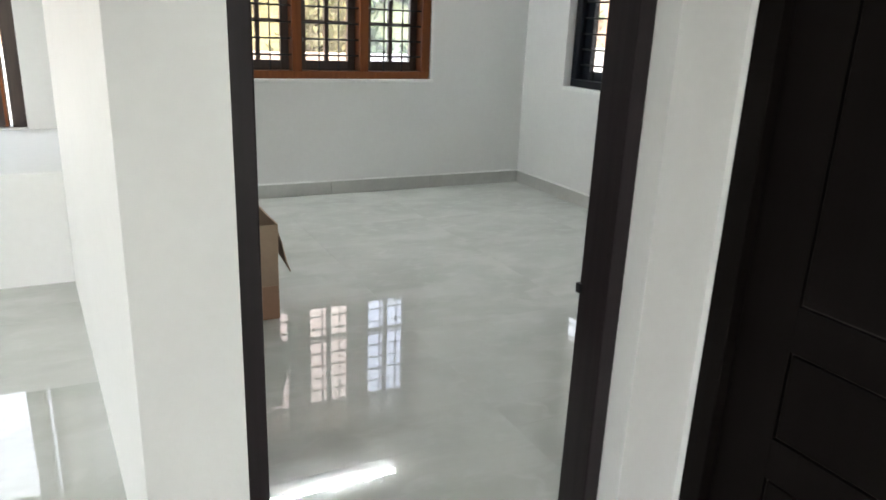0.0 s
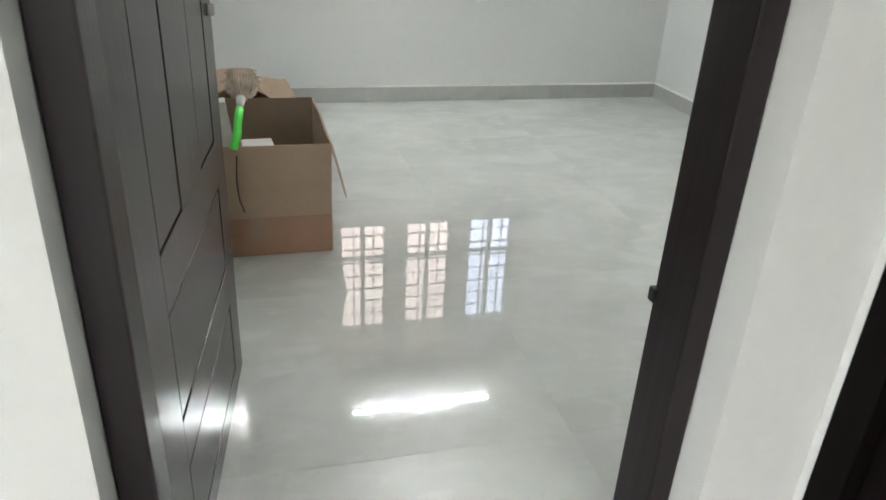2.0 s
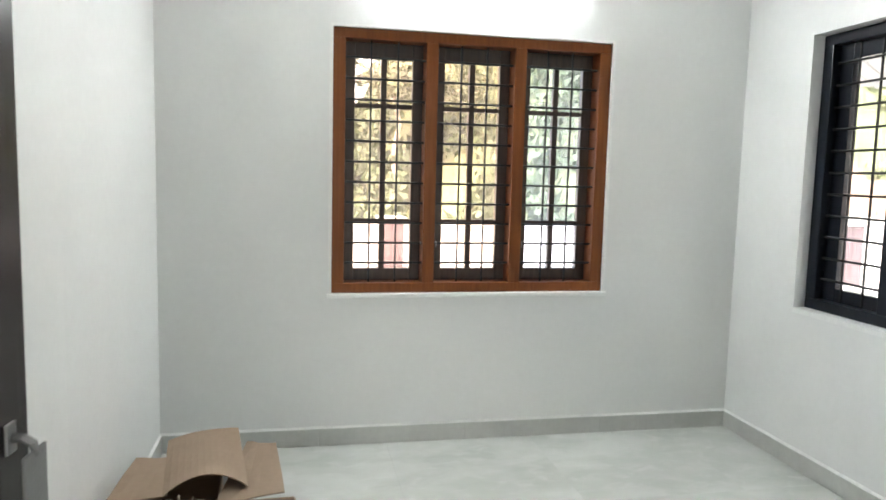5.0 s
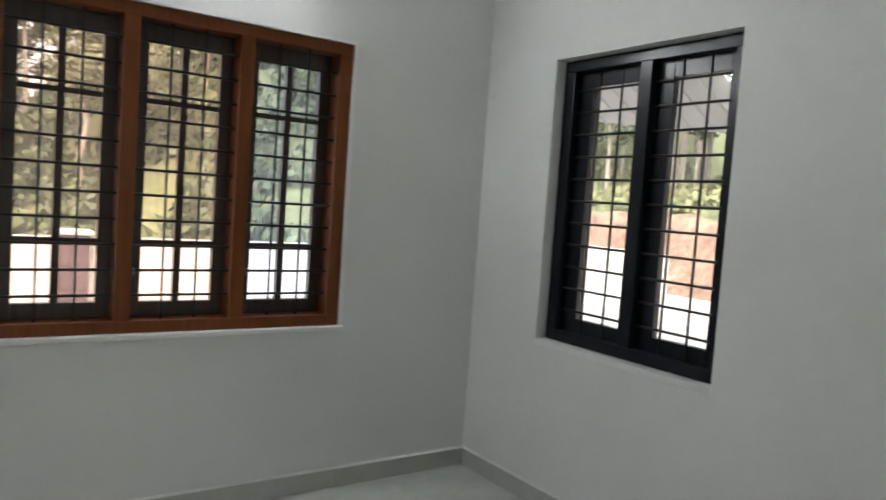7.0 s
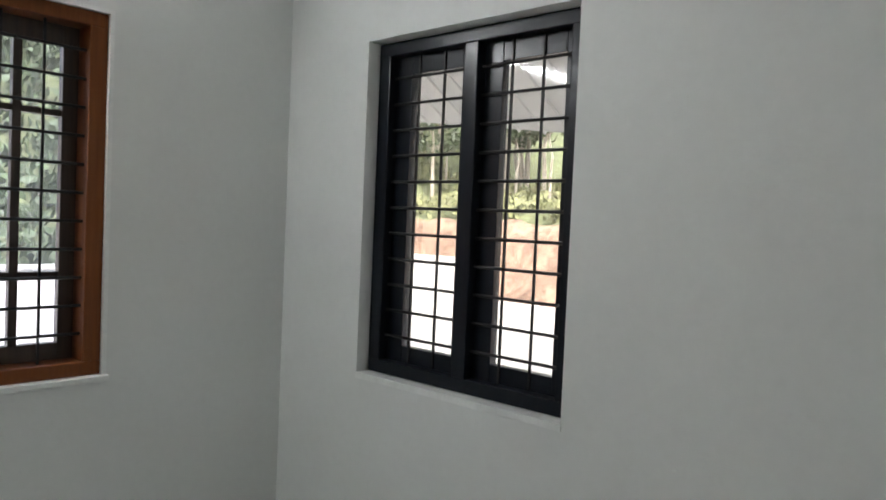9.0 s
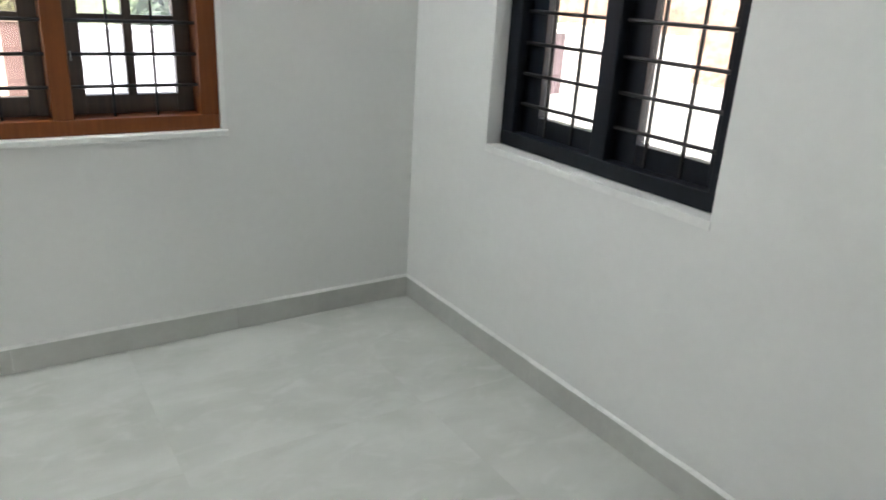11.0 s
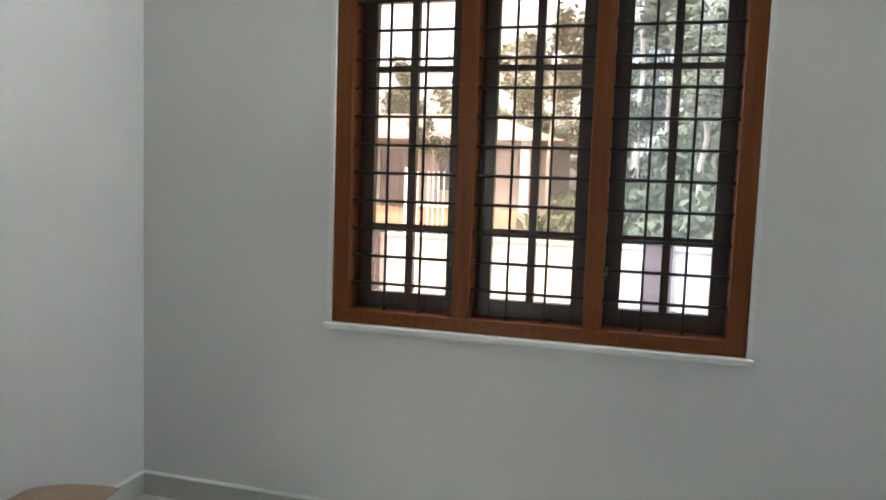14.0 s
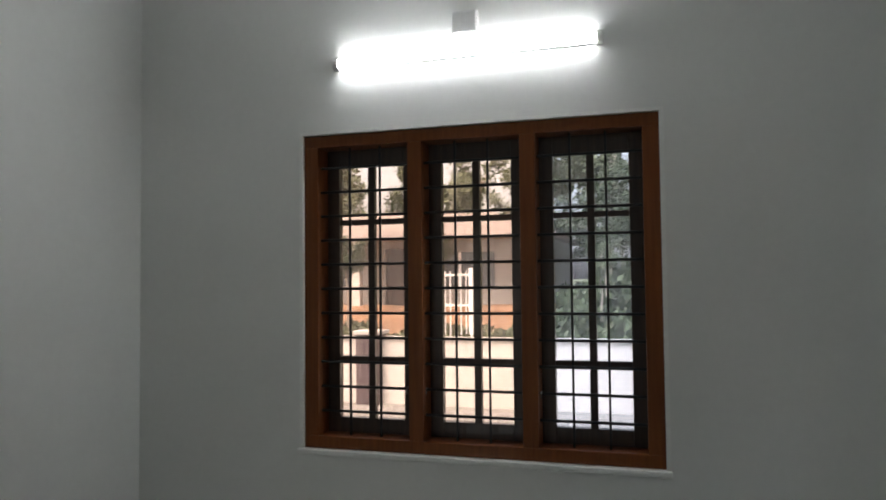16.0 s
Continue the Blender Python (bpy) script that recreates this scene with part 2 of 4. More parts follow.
M = {
    "wall": mat("wall_paint", (0.79, 0.80, 0.785), 0.55, cloud=(1.1, 0.022), grain=(30, 0.012), bump=(45, 0.008), spec=0.3),
    "reveal": mat("white_plaster", (0.84, 0.85, 0.83), 0.6, cloud=(6, 0.02), bump=(60, 0.01)),
    "ceiling": mat("ceiling_paint", (0.82, 0.82, 0.80), 0.7, bump=(60, 0.006)),
    "floor": floor_material(),
    "grout": mat("pale_grout", (0.45, 0.46, 0.43), 0.7, bump=None),
    "skirting": mat("skirting_tile", (0.53, 0.54, 0.51), 0.22, cloud=(5, 0.06), grain=(30, 0.03), bump=None, vary=0.05),
    "bead": mat("white_cement_bead", (0.82, 0.83, 0.81), 0.6, cloud=(12, 0.05), bump=(70, 0.05)),
    "teak": wood("teak_frame", (0.20, 0.063, 0.016), (0.145, 0.042, 0.011), 0.4, coat=0.05),
    "shutter": wood("dark_brown_shutter", (0.055, 0.032, 0.022), (0.03, 0.017, 0.012), 0.4, coat=0.3),
    "black": wood("black_painted_wood", (0.0065, 0.0095, 0.016), (0.005, 0.007, 0.012), 0.3, coat=0.1),
    "door": wood("dark_walnut_door", (0.021, 0.0125, 0.0115), (0.013, 0.008, 0.0075), 0.25, coat=0.0),
    # near-black walnut: the hall's shade is put into this colour
    "shaded_hall_door": wood("shade_blackened_door", (0.005, 0.0032, 0.0028), (0.004, 0.0025, 0.002), 0.6, coat=0.0),
    "door_frame": wood("dark_walnut_frame", (0.023, 0.0165, 0.0185), (0.017, 0.0125, 0.014), 0.36, coat=0.08),
    "groove": mat("groove_shadow_wood", (0.02, 0.014, 0.012), 0.5),
    "iron": mat("black_iron", (0.012, 0.012, 0.013), 0.45, metal=0.2, bump=(200, 0.02)),
    "steel": mat("brushed_steel", (0.27, 0.27, 0.27), 0.42, metal=1.0, bump=(200, 0.01)),
    "pot": mat("aluminium_pot", (0.35, 0.34, 0.33), 0.35, metal=1.0, cloud=(9, 0.2)),
    "white": mat("white_plastic", (0.80, 0.80, 0.78), 0.4, bump=None),
    "tube": mat("lit_tube", (0.9, 0.9, 0.9), 0.4, bump=None, emit=((0.955, 0.98, 1.0), TUBE_POWER)),
    "card": mat("corrugated_cardboard", (0.31, 0.225, 0.155), 0.8, cloud=(6, 0.06), grain=(45, 0.03), bump=(40, 0.008)),
    "card_in": mat("cardboard_inside", (0.25, 0.185, 0.125), 0.85, cloud=(6, 0.06), grain=(45, 0.03), bump=(40, 0.008)),
    "tape": mat("brown_packing_tape", (0.265, 0.15, 0.09), 0.35, cloud=(9, 0.06), grain=(50, 0.03), bump=(25, 0.01)),
    "crease": mat("dark_crease", (0.05, 0.032, 0.02), 0.8),
    "carton": mat("white_carton", (0.64, 0.62, 0.58), 0.6, cloud=(15, 0.06)),
    "green": mat("green_plastic_handle", (0.09, 0.74, 0.08), 0.35, bump=None),
    "ferrule": mat("grey_ferrule", (0.55, 0.54, 0.52), 0.5),
    "bristle": mat("straw_bristles", (0.42, 0.36, 0.28), 0.8, cloud=(30, 0.25)),
    "glass_warm": glass("warm_tinted_glass", (0.95, 0.84, 0.775), 0.08),
    "glass_cool": glass("cool_tinted_glass", (0.86, 0.875, 0.94), 0.08),
    "glass_clear": glass("clear_glass", (0.93, 0.93, 0.93), 0.04),
    "render": mat("white_compound_paint", (0.54, 0.52, 0.49), 0.8, cloud=(0.8, 0.06), bump=(20, 0.03)),
    "cream": mat("cream_house_paint", (0.27, 0.26, 0.245), 0.8, cloud=(0.6, 0.06), bump=(20, 0.03)),
    "maroon": mat("maroon_pillar_tile", (0.07, 0.045, 0.05), 0.5, cloud=(4, 0.1)),
    "roof": mat("weathered_tile_roof", (0.30, 0.25, 0.22), 0.8, cloud=(2, 0.15)),
    "far_glass": mat("dark_window_glass", (0.06, 0.07, 0.08), 0.15),
    "white_metal": mat("white_painted_iron", (0.8, 0.8, 0.8), 0.4),
    "soil": mat("orange_laterite_soil", (0.27, 0.155, 0.085), 0.95, cloud=(0.7, 0.2), grain=(6, 0.2), bump=(5, 0.1)),
    "rock": mat("orange_brown_cut_bank", (0.20, 0.125, 0.085), 0.95, cloud=(1.6, 0.35), grain=(7, 0.4), bump=(6, 0.3)),
    "weed": mat("yellow_green_weeds", (0.15, 0.155, 0.065), 0.7, cloud=(1.2, 0.3), grain=(6, 0.3), bump=None),
    "box_grey": mat("grey_plastic_box", (0.8, 0.81, 0.81), 0.5, bump=None),
    "gravel": mat("grey_gravel", (0.24, 0.235, 0.22), 0.95, cloud=(2, 0.1), grain=(30, 0.35), bump=(30, 0.1)),
    "grass": mat("grass_and_weeds", (0.105, 0.12, 0.055), 0.95, cloud=(1.1, 0.3), grain=(8, 0.4), bump=(9, 0.1)),
    "leaf": mat("leaf_green", (0.06, 0.085, 0.038), 0.6, cloud=(1.2, 0.35), grain=(6, 0.3), bump=None),
    "leaf_dry": mat("leaf_olive", (0.115, 0.13, 0.07), 0.7, cloud=(1.2, 0.3), grain=(6, 0.3), bump=None),
    "bark": mat("grey_bark", (0.33, 0.29, 0.24), 0.9, cloud=(3, 0.2), grain=(25, 0.2), bump=(20, 0.1)),
    "sheet": mat("pale_roof_sheet", (0.55, 0.54, 0.52), 0.6, cloud=(0.7, 0.06), bump=(8, 0.05)),
    "rail": mat("dull_grey_brown_pipe", (0.13, 0.105, 0.095), 0.5, cloud=(6, 0.15)),
    "ochre": mat("ochre_label", (0.36, 0.22, 0.07), 0.6),
    "concrete": mat("grey_concrete", (0.42, 0.41, 0.39), 0.9, cloud=(1.5, 0.1), grain=(30, 0.1)),
}

# gloss levels; the hall door's is cut to deepen its painted shade
for key, level in (("shaded_hall_door", 0.08), ("door_frame", 0.2), ("door", 0.34), ("teak", 0.25), ("black", 0.25)):
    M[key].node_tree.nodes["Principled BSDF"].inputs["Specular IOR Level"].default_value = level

# ---- mesh helpers ----


def mesh_ob(name, bm, material, smooth=False):
    me = bpy.data.meshes.new(name)
    bm.normal_update()
    bm.to_mesh(me)
    bm.free()
    me.materials.append(material)
    if smooth:
        for p in me.polygons:
            p.use_smooth = True
    return new(name, me)


def part(name, bm, material, parent, label="", smooth=False):
    ob = mesh_ob(name, bm, material, smooth)
    ob.parent = parent
    if label:
        ob["label"] = label
    return ob


def base(name, x=0, y=0, z=0, rz=0):
    ob = new(name)
    ob.empty_display_size = 0.1
    ob.matrix_world = pose(x, y, z, 0, 0, rz)
    return ob


def box(x0, x1, y0, y1, z0, z1, bevel=0.0, bm=None):
    """A box between two corners, with softened edges."""
    made = bmesh.new()
    bmesh.ops.create_cube(made, size=1)
    for v in made.verts:
        v.co = Vector((x0 + (v.co.x + 0.5) * (x1 - x0), y0 + (v.co.y + 0.5) * (y1 - y0), z0 + (v.co.z + 0.5) * (z1 - z0)))
    if bevel:
        bmesh.ops.bevel(made, geom=made.edges[:], offset=bevel, segments=2, affect='EDGES', profile=0.6)
    if bm is None:
        return made
    return join(bm, made)


def join(bm, other):
    me = bpy.data.meshes.new("tmp")
    other.to_mesh(me)
    other.free()
    bm.from_mesh(me)
    bpy.data.meshes.remove(me)
    return bm


def rod(points, radius, sides=8, bm=None, taper=1.0):
    """A round rod through points."""
    bm = bm or bmesh.new()
    pts = [Vector(p) for p in points]
    rings = []
    for i, p in enumerate(pts):
        d = (pts[min(i + 1, len(pts) - 1)] - pts[max(i - 1, 0)]).normalized()
        u = d.cross(Vector((0, 0, 1)) if abs(d.z) < 0.9 else Vector((1, 0, 0))).normalized()
        w = d.cross(u)
        r = radius * (1 + (taper - 1) * i / max(1, len(pts) - 1))
        rings.append([bm.verts.new(p + r * (math.cos(a) * u + math.sin(a) * w)) for a in (2 * math.pi * k / sides for k in range(sides))])
    for a, b in zip(rings, rings[1:]):
        for k in range(sides):
            bm.faces.new((a[k], a[(k + 1) % sides], b[(k + 1) % sides], b[k]))
    bm.faces.new(rings[0][::-1])
    bm.faces.new(rings[-1])
    return bm


def prism(pts, z0, z1):
    """An upright prism over a plan outline given counter-clockwise."""
    bm = bmesh.new()
    lo = [bm.verts.new((x, y, z0)) for x, y in pts]
    hi = [bm.verts.new((x, y, z1)) for x, y in pts]
    bm.faces.new(lo[::-1])
    bm.faces.new(hi)
    for i in range(len(pts)):
        j = (i + 1) % len(pts)
        bm.faces.new((lo[i], lo[j], hi[j], hi[i]))
    return bm


def wall_mesh(axis, a0, a1, d0, d1, z0, z1, holes=()):
    """A wall along x or y from a0 to a1, between depths d0 and d1, with rectangular openings (a, a, z, z) right through it."""
    us = sorted({a0, a1, *[h[0] for h in holes], *[h[1] for h in holes]})
    zs = sorted({z0, z1, *[h[2] for h in holes], *[h[3] for h in holes]})

    def solid(i, k):
        if not (0 <= i < len(us) - 1 and 0 <= k < len(zs) - 1):
            return False
        u, z = (us[i] + us[i + 1]) / 2, (zs[k] + zs[k + 1]) / 2
        return not any(h[0] < u < h[1] and h[2] < z < h[3] for h in holes)

    bm = bmesh.new()

    def at(u, d, z):
        return (u, d, z) if axis == "x" else (d, u, z)

    def face(*pts):
        bm.faces.new([bm.verts.new(at(*p)) for p in pts])

    for i in range(len(us) - 1):
        for k in range(len(zs) - 1):
            if not solid(i, k):
                continue
            u0, u1, w0, w1 = us[i], us[i + 1], zs[k], zs[k + 1]
            face((u0, d0, w0), (u1, d0, w0), (u1, d0, w1), (u0, d0, w1))
            face((u0, d1, w0), (u0, d1, w1), (u1, d1, w1), (u1, d1, w0))
            if not solid(i - 1, k):
                face((u0, d0, w0), (u0, d0, w1), (u0, d1, w1), (u0, d1, w0))
            if not solid(i + 1, k):
                face((u1, d0, w0), (u1, d1, w0), (u1, d1, w1), (u1, d0, w1))
            if not solid(i, k - 1):
                face((u0, d0, w0), (u0, d1, w0), (u1, d1, w0), (u1, d0, w0))
            if not solid(i, k + 1):
                face((u0, d0, w1), (u1, d0, w1), (u1, d1, w1), (u0, d1, w1))
    bmesh.ops.remove_doubles(bm, verts=bm.verts[:], dist=1e-5)
    bmesh.ops.recalc_face_normals(bm, faces=bm.faces[:])
    return bm


# ---- the shell of the house ----
XW, XE, YS, CEIL = -0.845, 2.312, -3.60, 3.0
YH = -3.77                       # hall face of the wall with the doorway
SILL, HEAD = 0.808, 2.165
WIN_E = (-1.522, -0.527)
D0, D1 = -0.631, 0.249           # doorway, plaster to plaster
DOOR_TOP = 2.12


def structure(name, bm, material, label, category):
    return tagged(mesh_ob(name, bm, material), label, category, kind="structure")


FLOOR = structure("floor", box(-5.2, 2.5, -8.7, 0.2, -0.15, -0.0035), M["grout"], "polished pale grey-green vitrified tile floor", "floor")
structure("ceiling", box(-5.4, 2.7, -8.9, 0.5, CEIL, CEIL + 0.15), M["ceiling"], "plain white painted concrete ceiling slab", "ceiling")
structure("wall_north", wall_mesh("x", -5.2, XE + 0.2, 0.0, 0.2, -0.45, CEIL, [(0.0, 1.5, SILL, HEAD), (-2.5, -1.385, -0.01, 2.15), (-1.385, -1.12, 0.52, 2.15)]),
          M["wall"], "pale grey-white painted plaster wall with a window", "wall")
structure("wall_east", wall_mesh("y", YH, 0.0, XE, XE + 0.2, -0.45, CEIL, [(*WIN_E, SILL, HEAD)]),
          M["wall"], "pale grey-white painted plaster wall with a black window", "wall")
structure("wall_west", prism([(XW, 0.0), (-0.93, 0.0), (-0.93, -1.40), (-0.80, YS), (-0.745, YS), (XW, -1.45)], 0.0, CEIL),
          M["wall"], "pale grey-white painted partition wall", "wall")
structure("wall_south", wall_mesh("x", -0.80, XE, YH, YS, 0.0, CEIL, [(D0, D1, -0.01, DOOR_TOP)]),
          M["wall"], "white painted wall with a doorway through it", "wall")
structure("wall_hall_east", wall_mesh("y", -8.7, YH - 0.002, 0.436, 0.6, 0.0, CEIL, [(-4.80, -3.79, -0.01, 2.15)]),
          M["wall"], "white painted hall wall with a closed door", "wall")
# unseen hall walls; their openings are added to let light in
structure("wall_hall_south", wall_mesh("x", -5.2, 0.6, -8.7, -8.55, 0.0, CEIL, [(-1.6, -0.4, 0.65, 2.15)]), M["wall"], "white painted hall wall", "wall")
structure("wall_hall_west", wall_mesh("y", -8.55, 0.0, -5.2, -5.05, 0.0, CEIL, [(-5.4, -3.0, 0.65, 2.15)]), M["wall"], "white painted hall wall", "wall")

# ---- skirting ----


def skirting(name, runs, height=0.098):
    """Grey tile skirting in pieces with a white cement bead on top, along plan lines; the room lies to the left of each line."""
    root = tagged(new(name), "grey tile skirting with a white cement bead on top", "skirting", kind="structure")
    for (ax, ay), (bx, by) in runs:
        a, b = Vector((ax, ay, 0)), Vector((bx, by, 0))
        d = (b - a).normalized()
        n = Vector((-d.y, d.x, 0))
        length = (b - a).length
        count = max(1, round(length / 0.8))
        for i in range(count):
            s0, s1 = a + d * (length * i / count + 0.0006), a + d * (length * (i + 1) / count - 0.0006)
            th = 0.010 + 0.0008 * random.random()
            bm = prism([tuple(p.xy) for p in (s0, s1, s1 + n * th, s0 + n * th)], 0.0, height - 0.006)
            part("skirting_tile", bm, M["skirting"], root)
        bm = bmesh.new()
        steps = max(2, int(length / 0.05))
        rows = []
        for i in range(steps + 1):
            c = a + d * (length * i / steps)
            w = 0.011 + 0.004 * noise.noise(c * 9)
            h = height + 0.004 * noise.noise(c * 7 + Vector((3, 1, 0)))
            rows.append([bm.verts.new(p) for p in (c + Vector((0, 0, height - 0.006)), c + n * w + Vector((0, 0, height - 0.006)), c + n * w * 0.6 + Vector((0, 0, h)), c + Vector((0, 0, h + 0.004)))])
        for p, q in zip(rows, rows[1:]):
            for k in range(3):
                bm.faces.new((p[k], q[k], q[k + 1], p[k + 1]))
        part("bead", bm, M["bead"], root, "white cement bead")
    return root


skirting("baseboard", [((XE, 0.0), (XW, 0.0)), ((XE, YS), (XE, -0.0115)), ((XW, -0.0115), (XW, -1.45)), ((XW, -1.45), (-0.748, -3.52)), ((0.26, YS), (XE - 0.0115, YS))])

# ---- windows ----


def casement(name, width, sections, z0, z1, frame_mat, sash_mat, glasses, label, face, rail=0.064, depth=0.13, st=0.055, st_far=None, gold=True):
    """A timber window in its own axes: x along the wall, y outwards, z up. Frame members, hinged shutters with panes, and an iron grille."""
    root = tagged(new(name), label, "window", kind="structure")
    mull, rz = rail, 0.052
    sf = st if st_far is None else st_far
    inner = (width - 2 * rail - (sections - 1) * mull) / sections
    part("frame_sill", box(0, width, 0, depth, z0, z0 + rz, 0.004), frame_mat, root)
    part("frame_head", box(0, width, 0, depth, z1 - rz, z1, 0.004), frame_mat, root)
    for x in (0, width - rail):
        part("frame_jamb", box(x, x + rail, 0.0005, depth, z0 + rz - 0.001, z1 - rz + 0.001, 0.004), frame_mat, root)
    for s in range(sections):
        x0 = rail + s * (inner + mull)
        x1 = x0 + inner
        if s:
            part("mullion", box(x0 - mull, x0, 0.0005, depth, z0 + rz - 0.001, z1 - rz + 0.001, 0.004), frame_mat, root)
        # shutter at the outer side
        ya, yb = depth - 0.028, depth + 0.010
        sash = part("shutter", box(x0 - 0.006, x0 + st, ya, yb, z0 + rz - 0.006, z1 - rz + 0.006, 0.003), sash_mat, root)
        part("stile", box(x1 - sf, x1 + 0.006, ya, yb, z0 + rz - 0.006, z1 - rz + 0.006, 0.003), sash_mat, sash)
        part("bottom_rail", box(x0 + st, x1 - sf, ya + 0.001, yb, z0 + rz - 0.006, z0 + rz + 0.064, 0.003), sash_mat, sash)
        part("top_rail", box(x0 + st, x1 - sf, ya + 0.001, yb, z1 - rz - 0.074, z1 - rz + 0.006, 0.003), sash_mat, sash)
        zm = [z0 + 0.372, z1 - 0.375] if sections == 3 else []
        for z in zm:
            part("glazing_bar", box(x0 + st, x1 - sf, ya + 0.004, yb - 0.004, z - 0.012, z + 0.012, 0.002), sash_mat, sash)
        xc = (x0 + x1) / 2
        if sections == 3:
            part("glazing_bar", box(xc - 0.015, xc + 0.015, ya + 0.003, yb - 0.003, z0 + rz + 0.062, z1 - rz - 0.072, 0.002), sash_mat, sash)
        pane = part("pane", box(x0 + st - 0.005, x1 - sf + 0.005, ya + 0.017, ya + 0.021, z0 + rz + 0.060, z1 - rz - 0.070), glasses[s], sash)
        pane.visible_shadow = False
        # grille
        yg = 0.035
        n = 11
        for k in range(n):
            z = z0 + 0.155 + (z1 - z0 - 0.295) * k / (n - 1)
            part("grille_bar", rod([(x0 - 0.004, yg, z), ((x0 + x1) / 2, yg + 0.0005, z), (x1 + 0.004, yg, z)], 0.0062, 8), M["iron"], root)
        for f in (0.32, 0.66):
            x = x0 + inner * f
            part("grille_upright", box(x - 0.0045, x + 0.0045, yg + 0.006, yg + 0.015, z0 + rz - 0.004, z1 - rz + 0.004, 0.001), M["iron"], root)
        # casement hooks
        if gold:
            xs = x1 - 0.010 if s == 0 else x0 + 0.010
            part("hook", rod([(xs, 0.022, z0 + 0.27), (xs, 0.010, z0 + 0.268), (xs, 0.006, z0 + 0.255), (xs, 0.012, z0 + 0.243)], 0.003, 6), M["steel"], root, "small steel casement hook")
    root.matrix_world = face
    return root


casement("window_1", 1.494, 3, SILL + 0.004, HEAD - 0.003, M["teak"], M["shutter"], [M["glass_warm"], M["glass_warm"], M["glass_cool"]],
         "teak-brown three-light timber window with dark shutters and black iron grille", pose(0.003, 0.012, 0))
casement("window_2", WIN_E[1] - WIN_E[0] - 0.006, 2, SILL + 0.004, HEAD - 0.003, M["black"], M["black"], [M["glass_clear"], M["glass_clear"]],
         "black painted two-light timber window with iron grille", pose(XE + 0.06, WIN_E[1] - 0.003, 0, 0, 0, -90), depth=0.075, st=0.083, st_far=0.045, gold=False)

# open front doorway of the hall, with a low white half wall beside it
structure("half_wall", box(-1.385, -0.9302, -1.36, 0.0, 0.0, 0.515, 0.006), M["wall"], "low white painted half wall beside the front doorway", "half wall")
fr3 = tagged(new("door_frame_front"), "dark brown timber frame of the open front doorway", "door frame", kind="structure")
part("jamb", box(-1.198, -1.122, 0.05, 0.19, 0.5205, 2.148, 0.004), M["shutter"], fr3)
part("jamb", box(-2.498, -2.42, 0.05, 0.19, 0.0, 2.148, 0.004), M["shutter"], fr3)
part("head", box(-2.42, -1.198, 0.05, 0.19, 2.075, 2.148, 0.004), M["shutter"], fr3)
leaf = tagged(base("door_leaf", -1.2, 0.06, 0.522), "dark brown wooden door leaf folded back in the front doorway", "door")
part("leaf_panel", box(-0.135, -0.012, 0.0, 0.034, 0.0, 1.545, 0.004), M["shutter"], leaf)
part("leaf_edge", box(-0.034, -0.018, -0.006, 0.0, 0.0, 1.545, 0.002), M["teak"], leaf, "pale worn timber edge strip")
part("leaf_handle", rod([(-0.11, -0.001, 0.62), (-0.11, -0.03, 0.62), (-0.06, -0.03, 0.62)], 0.006), M["steel"], leaf, "small steel handle")

# white plaster sill beads under the windows
structure("trim_north_sill", box(-0.020, 1.518, -0.024, 0.012, SILL - 0.020, SILL + 0.0035, 0.005), M["reveal"], "thin white plaster sill edge", "sill")
structure("trim_east_sill", box(XE - 0.004, XE + 0.06, WIN_E[0] - 0.004, WIN_E[1] + 0.004, SILL - 0.022, SILL + 0.0035, 0.002), M["reveal"], "thin white plaster sill edge", "sill")
structure("trim_north_edge", wall_mesh("x", -0.014, 1.514, -0.004, 0.011, SILL + 0.0035, HEAD + 0.012, [(0.003, 1.497, SILL, HEAD - 0.002)]), M["reveal"], "thin white plaster edge round the window", "trim")

structure("sunshade", box(-0.35, 1.85, 0.2, 0.85, 2.24, 2.32, 0.008), M["render"], "white painted concrete sunshade slab over the window", "sunshade")

# ---- doorway ----
fr = tagged(new("door_frame"), "dark walnut-stained timber door frame set back in the doorway", "door frame", kind="structure")
JW = 0.052
part("jamb", box(D0 + 0.001, D0 + JW, -3.70, -3.596, 0.0, DOOR_TOP - 0.001, 0.004), M["door_frame"], fr)
part("jamb", box(D1 - JW + 0.008, D1 - 0.001, -3.70, -3.596, 0.0, DOOR_TOP - 0.001, 0.004), M["door_frame"], fr)
part("head", box(D0 + JW, D1 - JW + 0.008, -3.70, -3.596, DOOR_TOP - 0.065, DOOR_TOP - 0.001, 0.004), M["door_frame"], fr)
part("strike", box(D1 - JW + 0.001, D1 - JW + 0.012, -3.606, -3.590, 0.60, 0.625, 0.002), M["iron"], fr, "black iron strike plate")


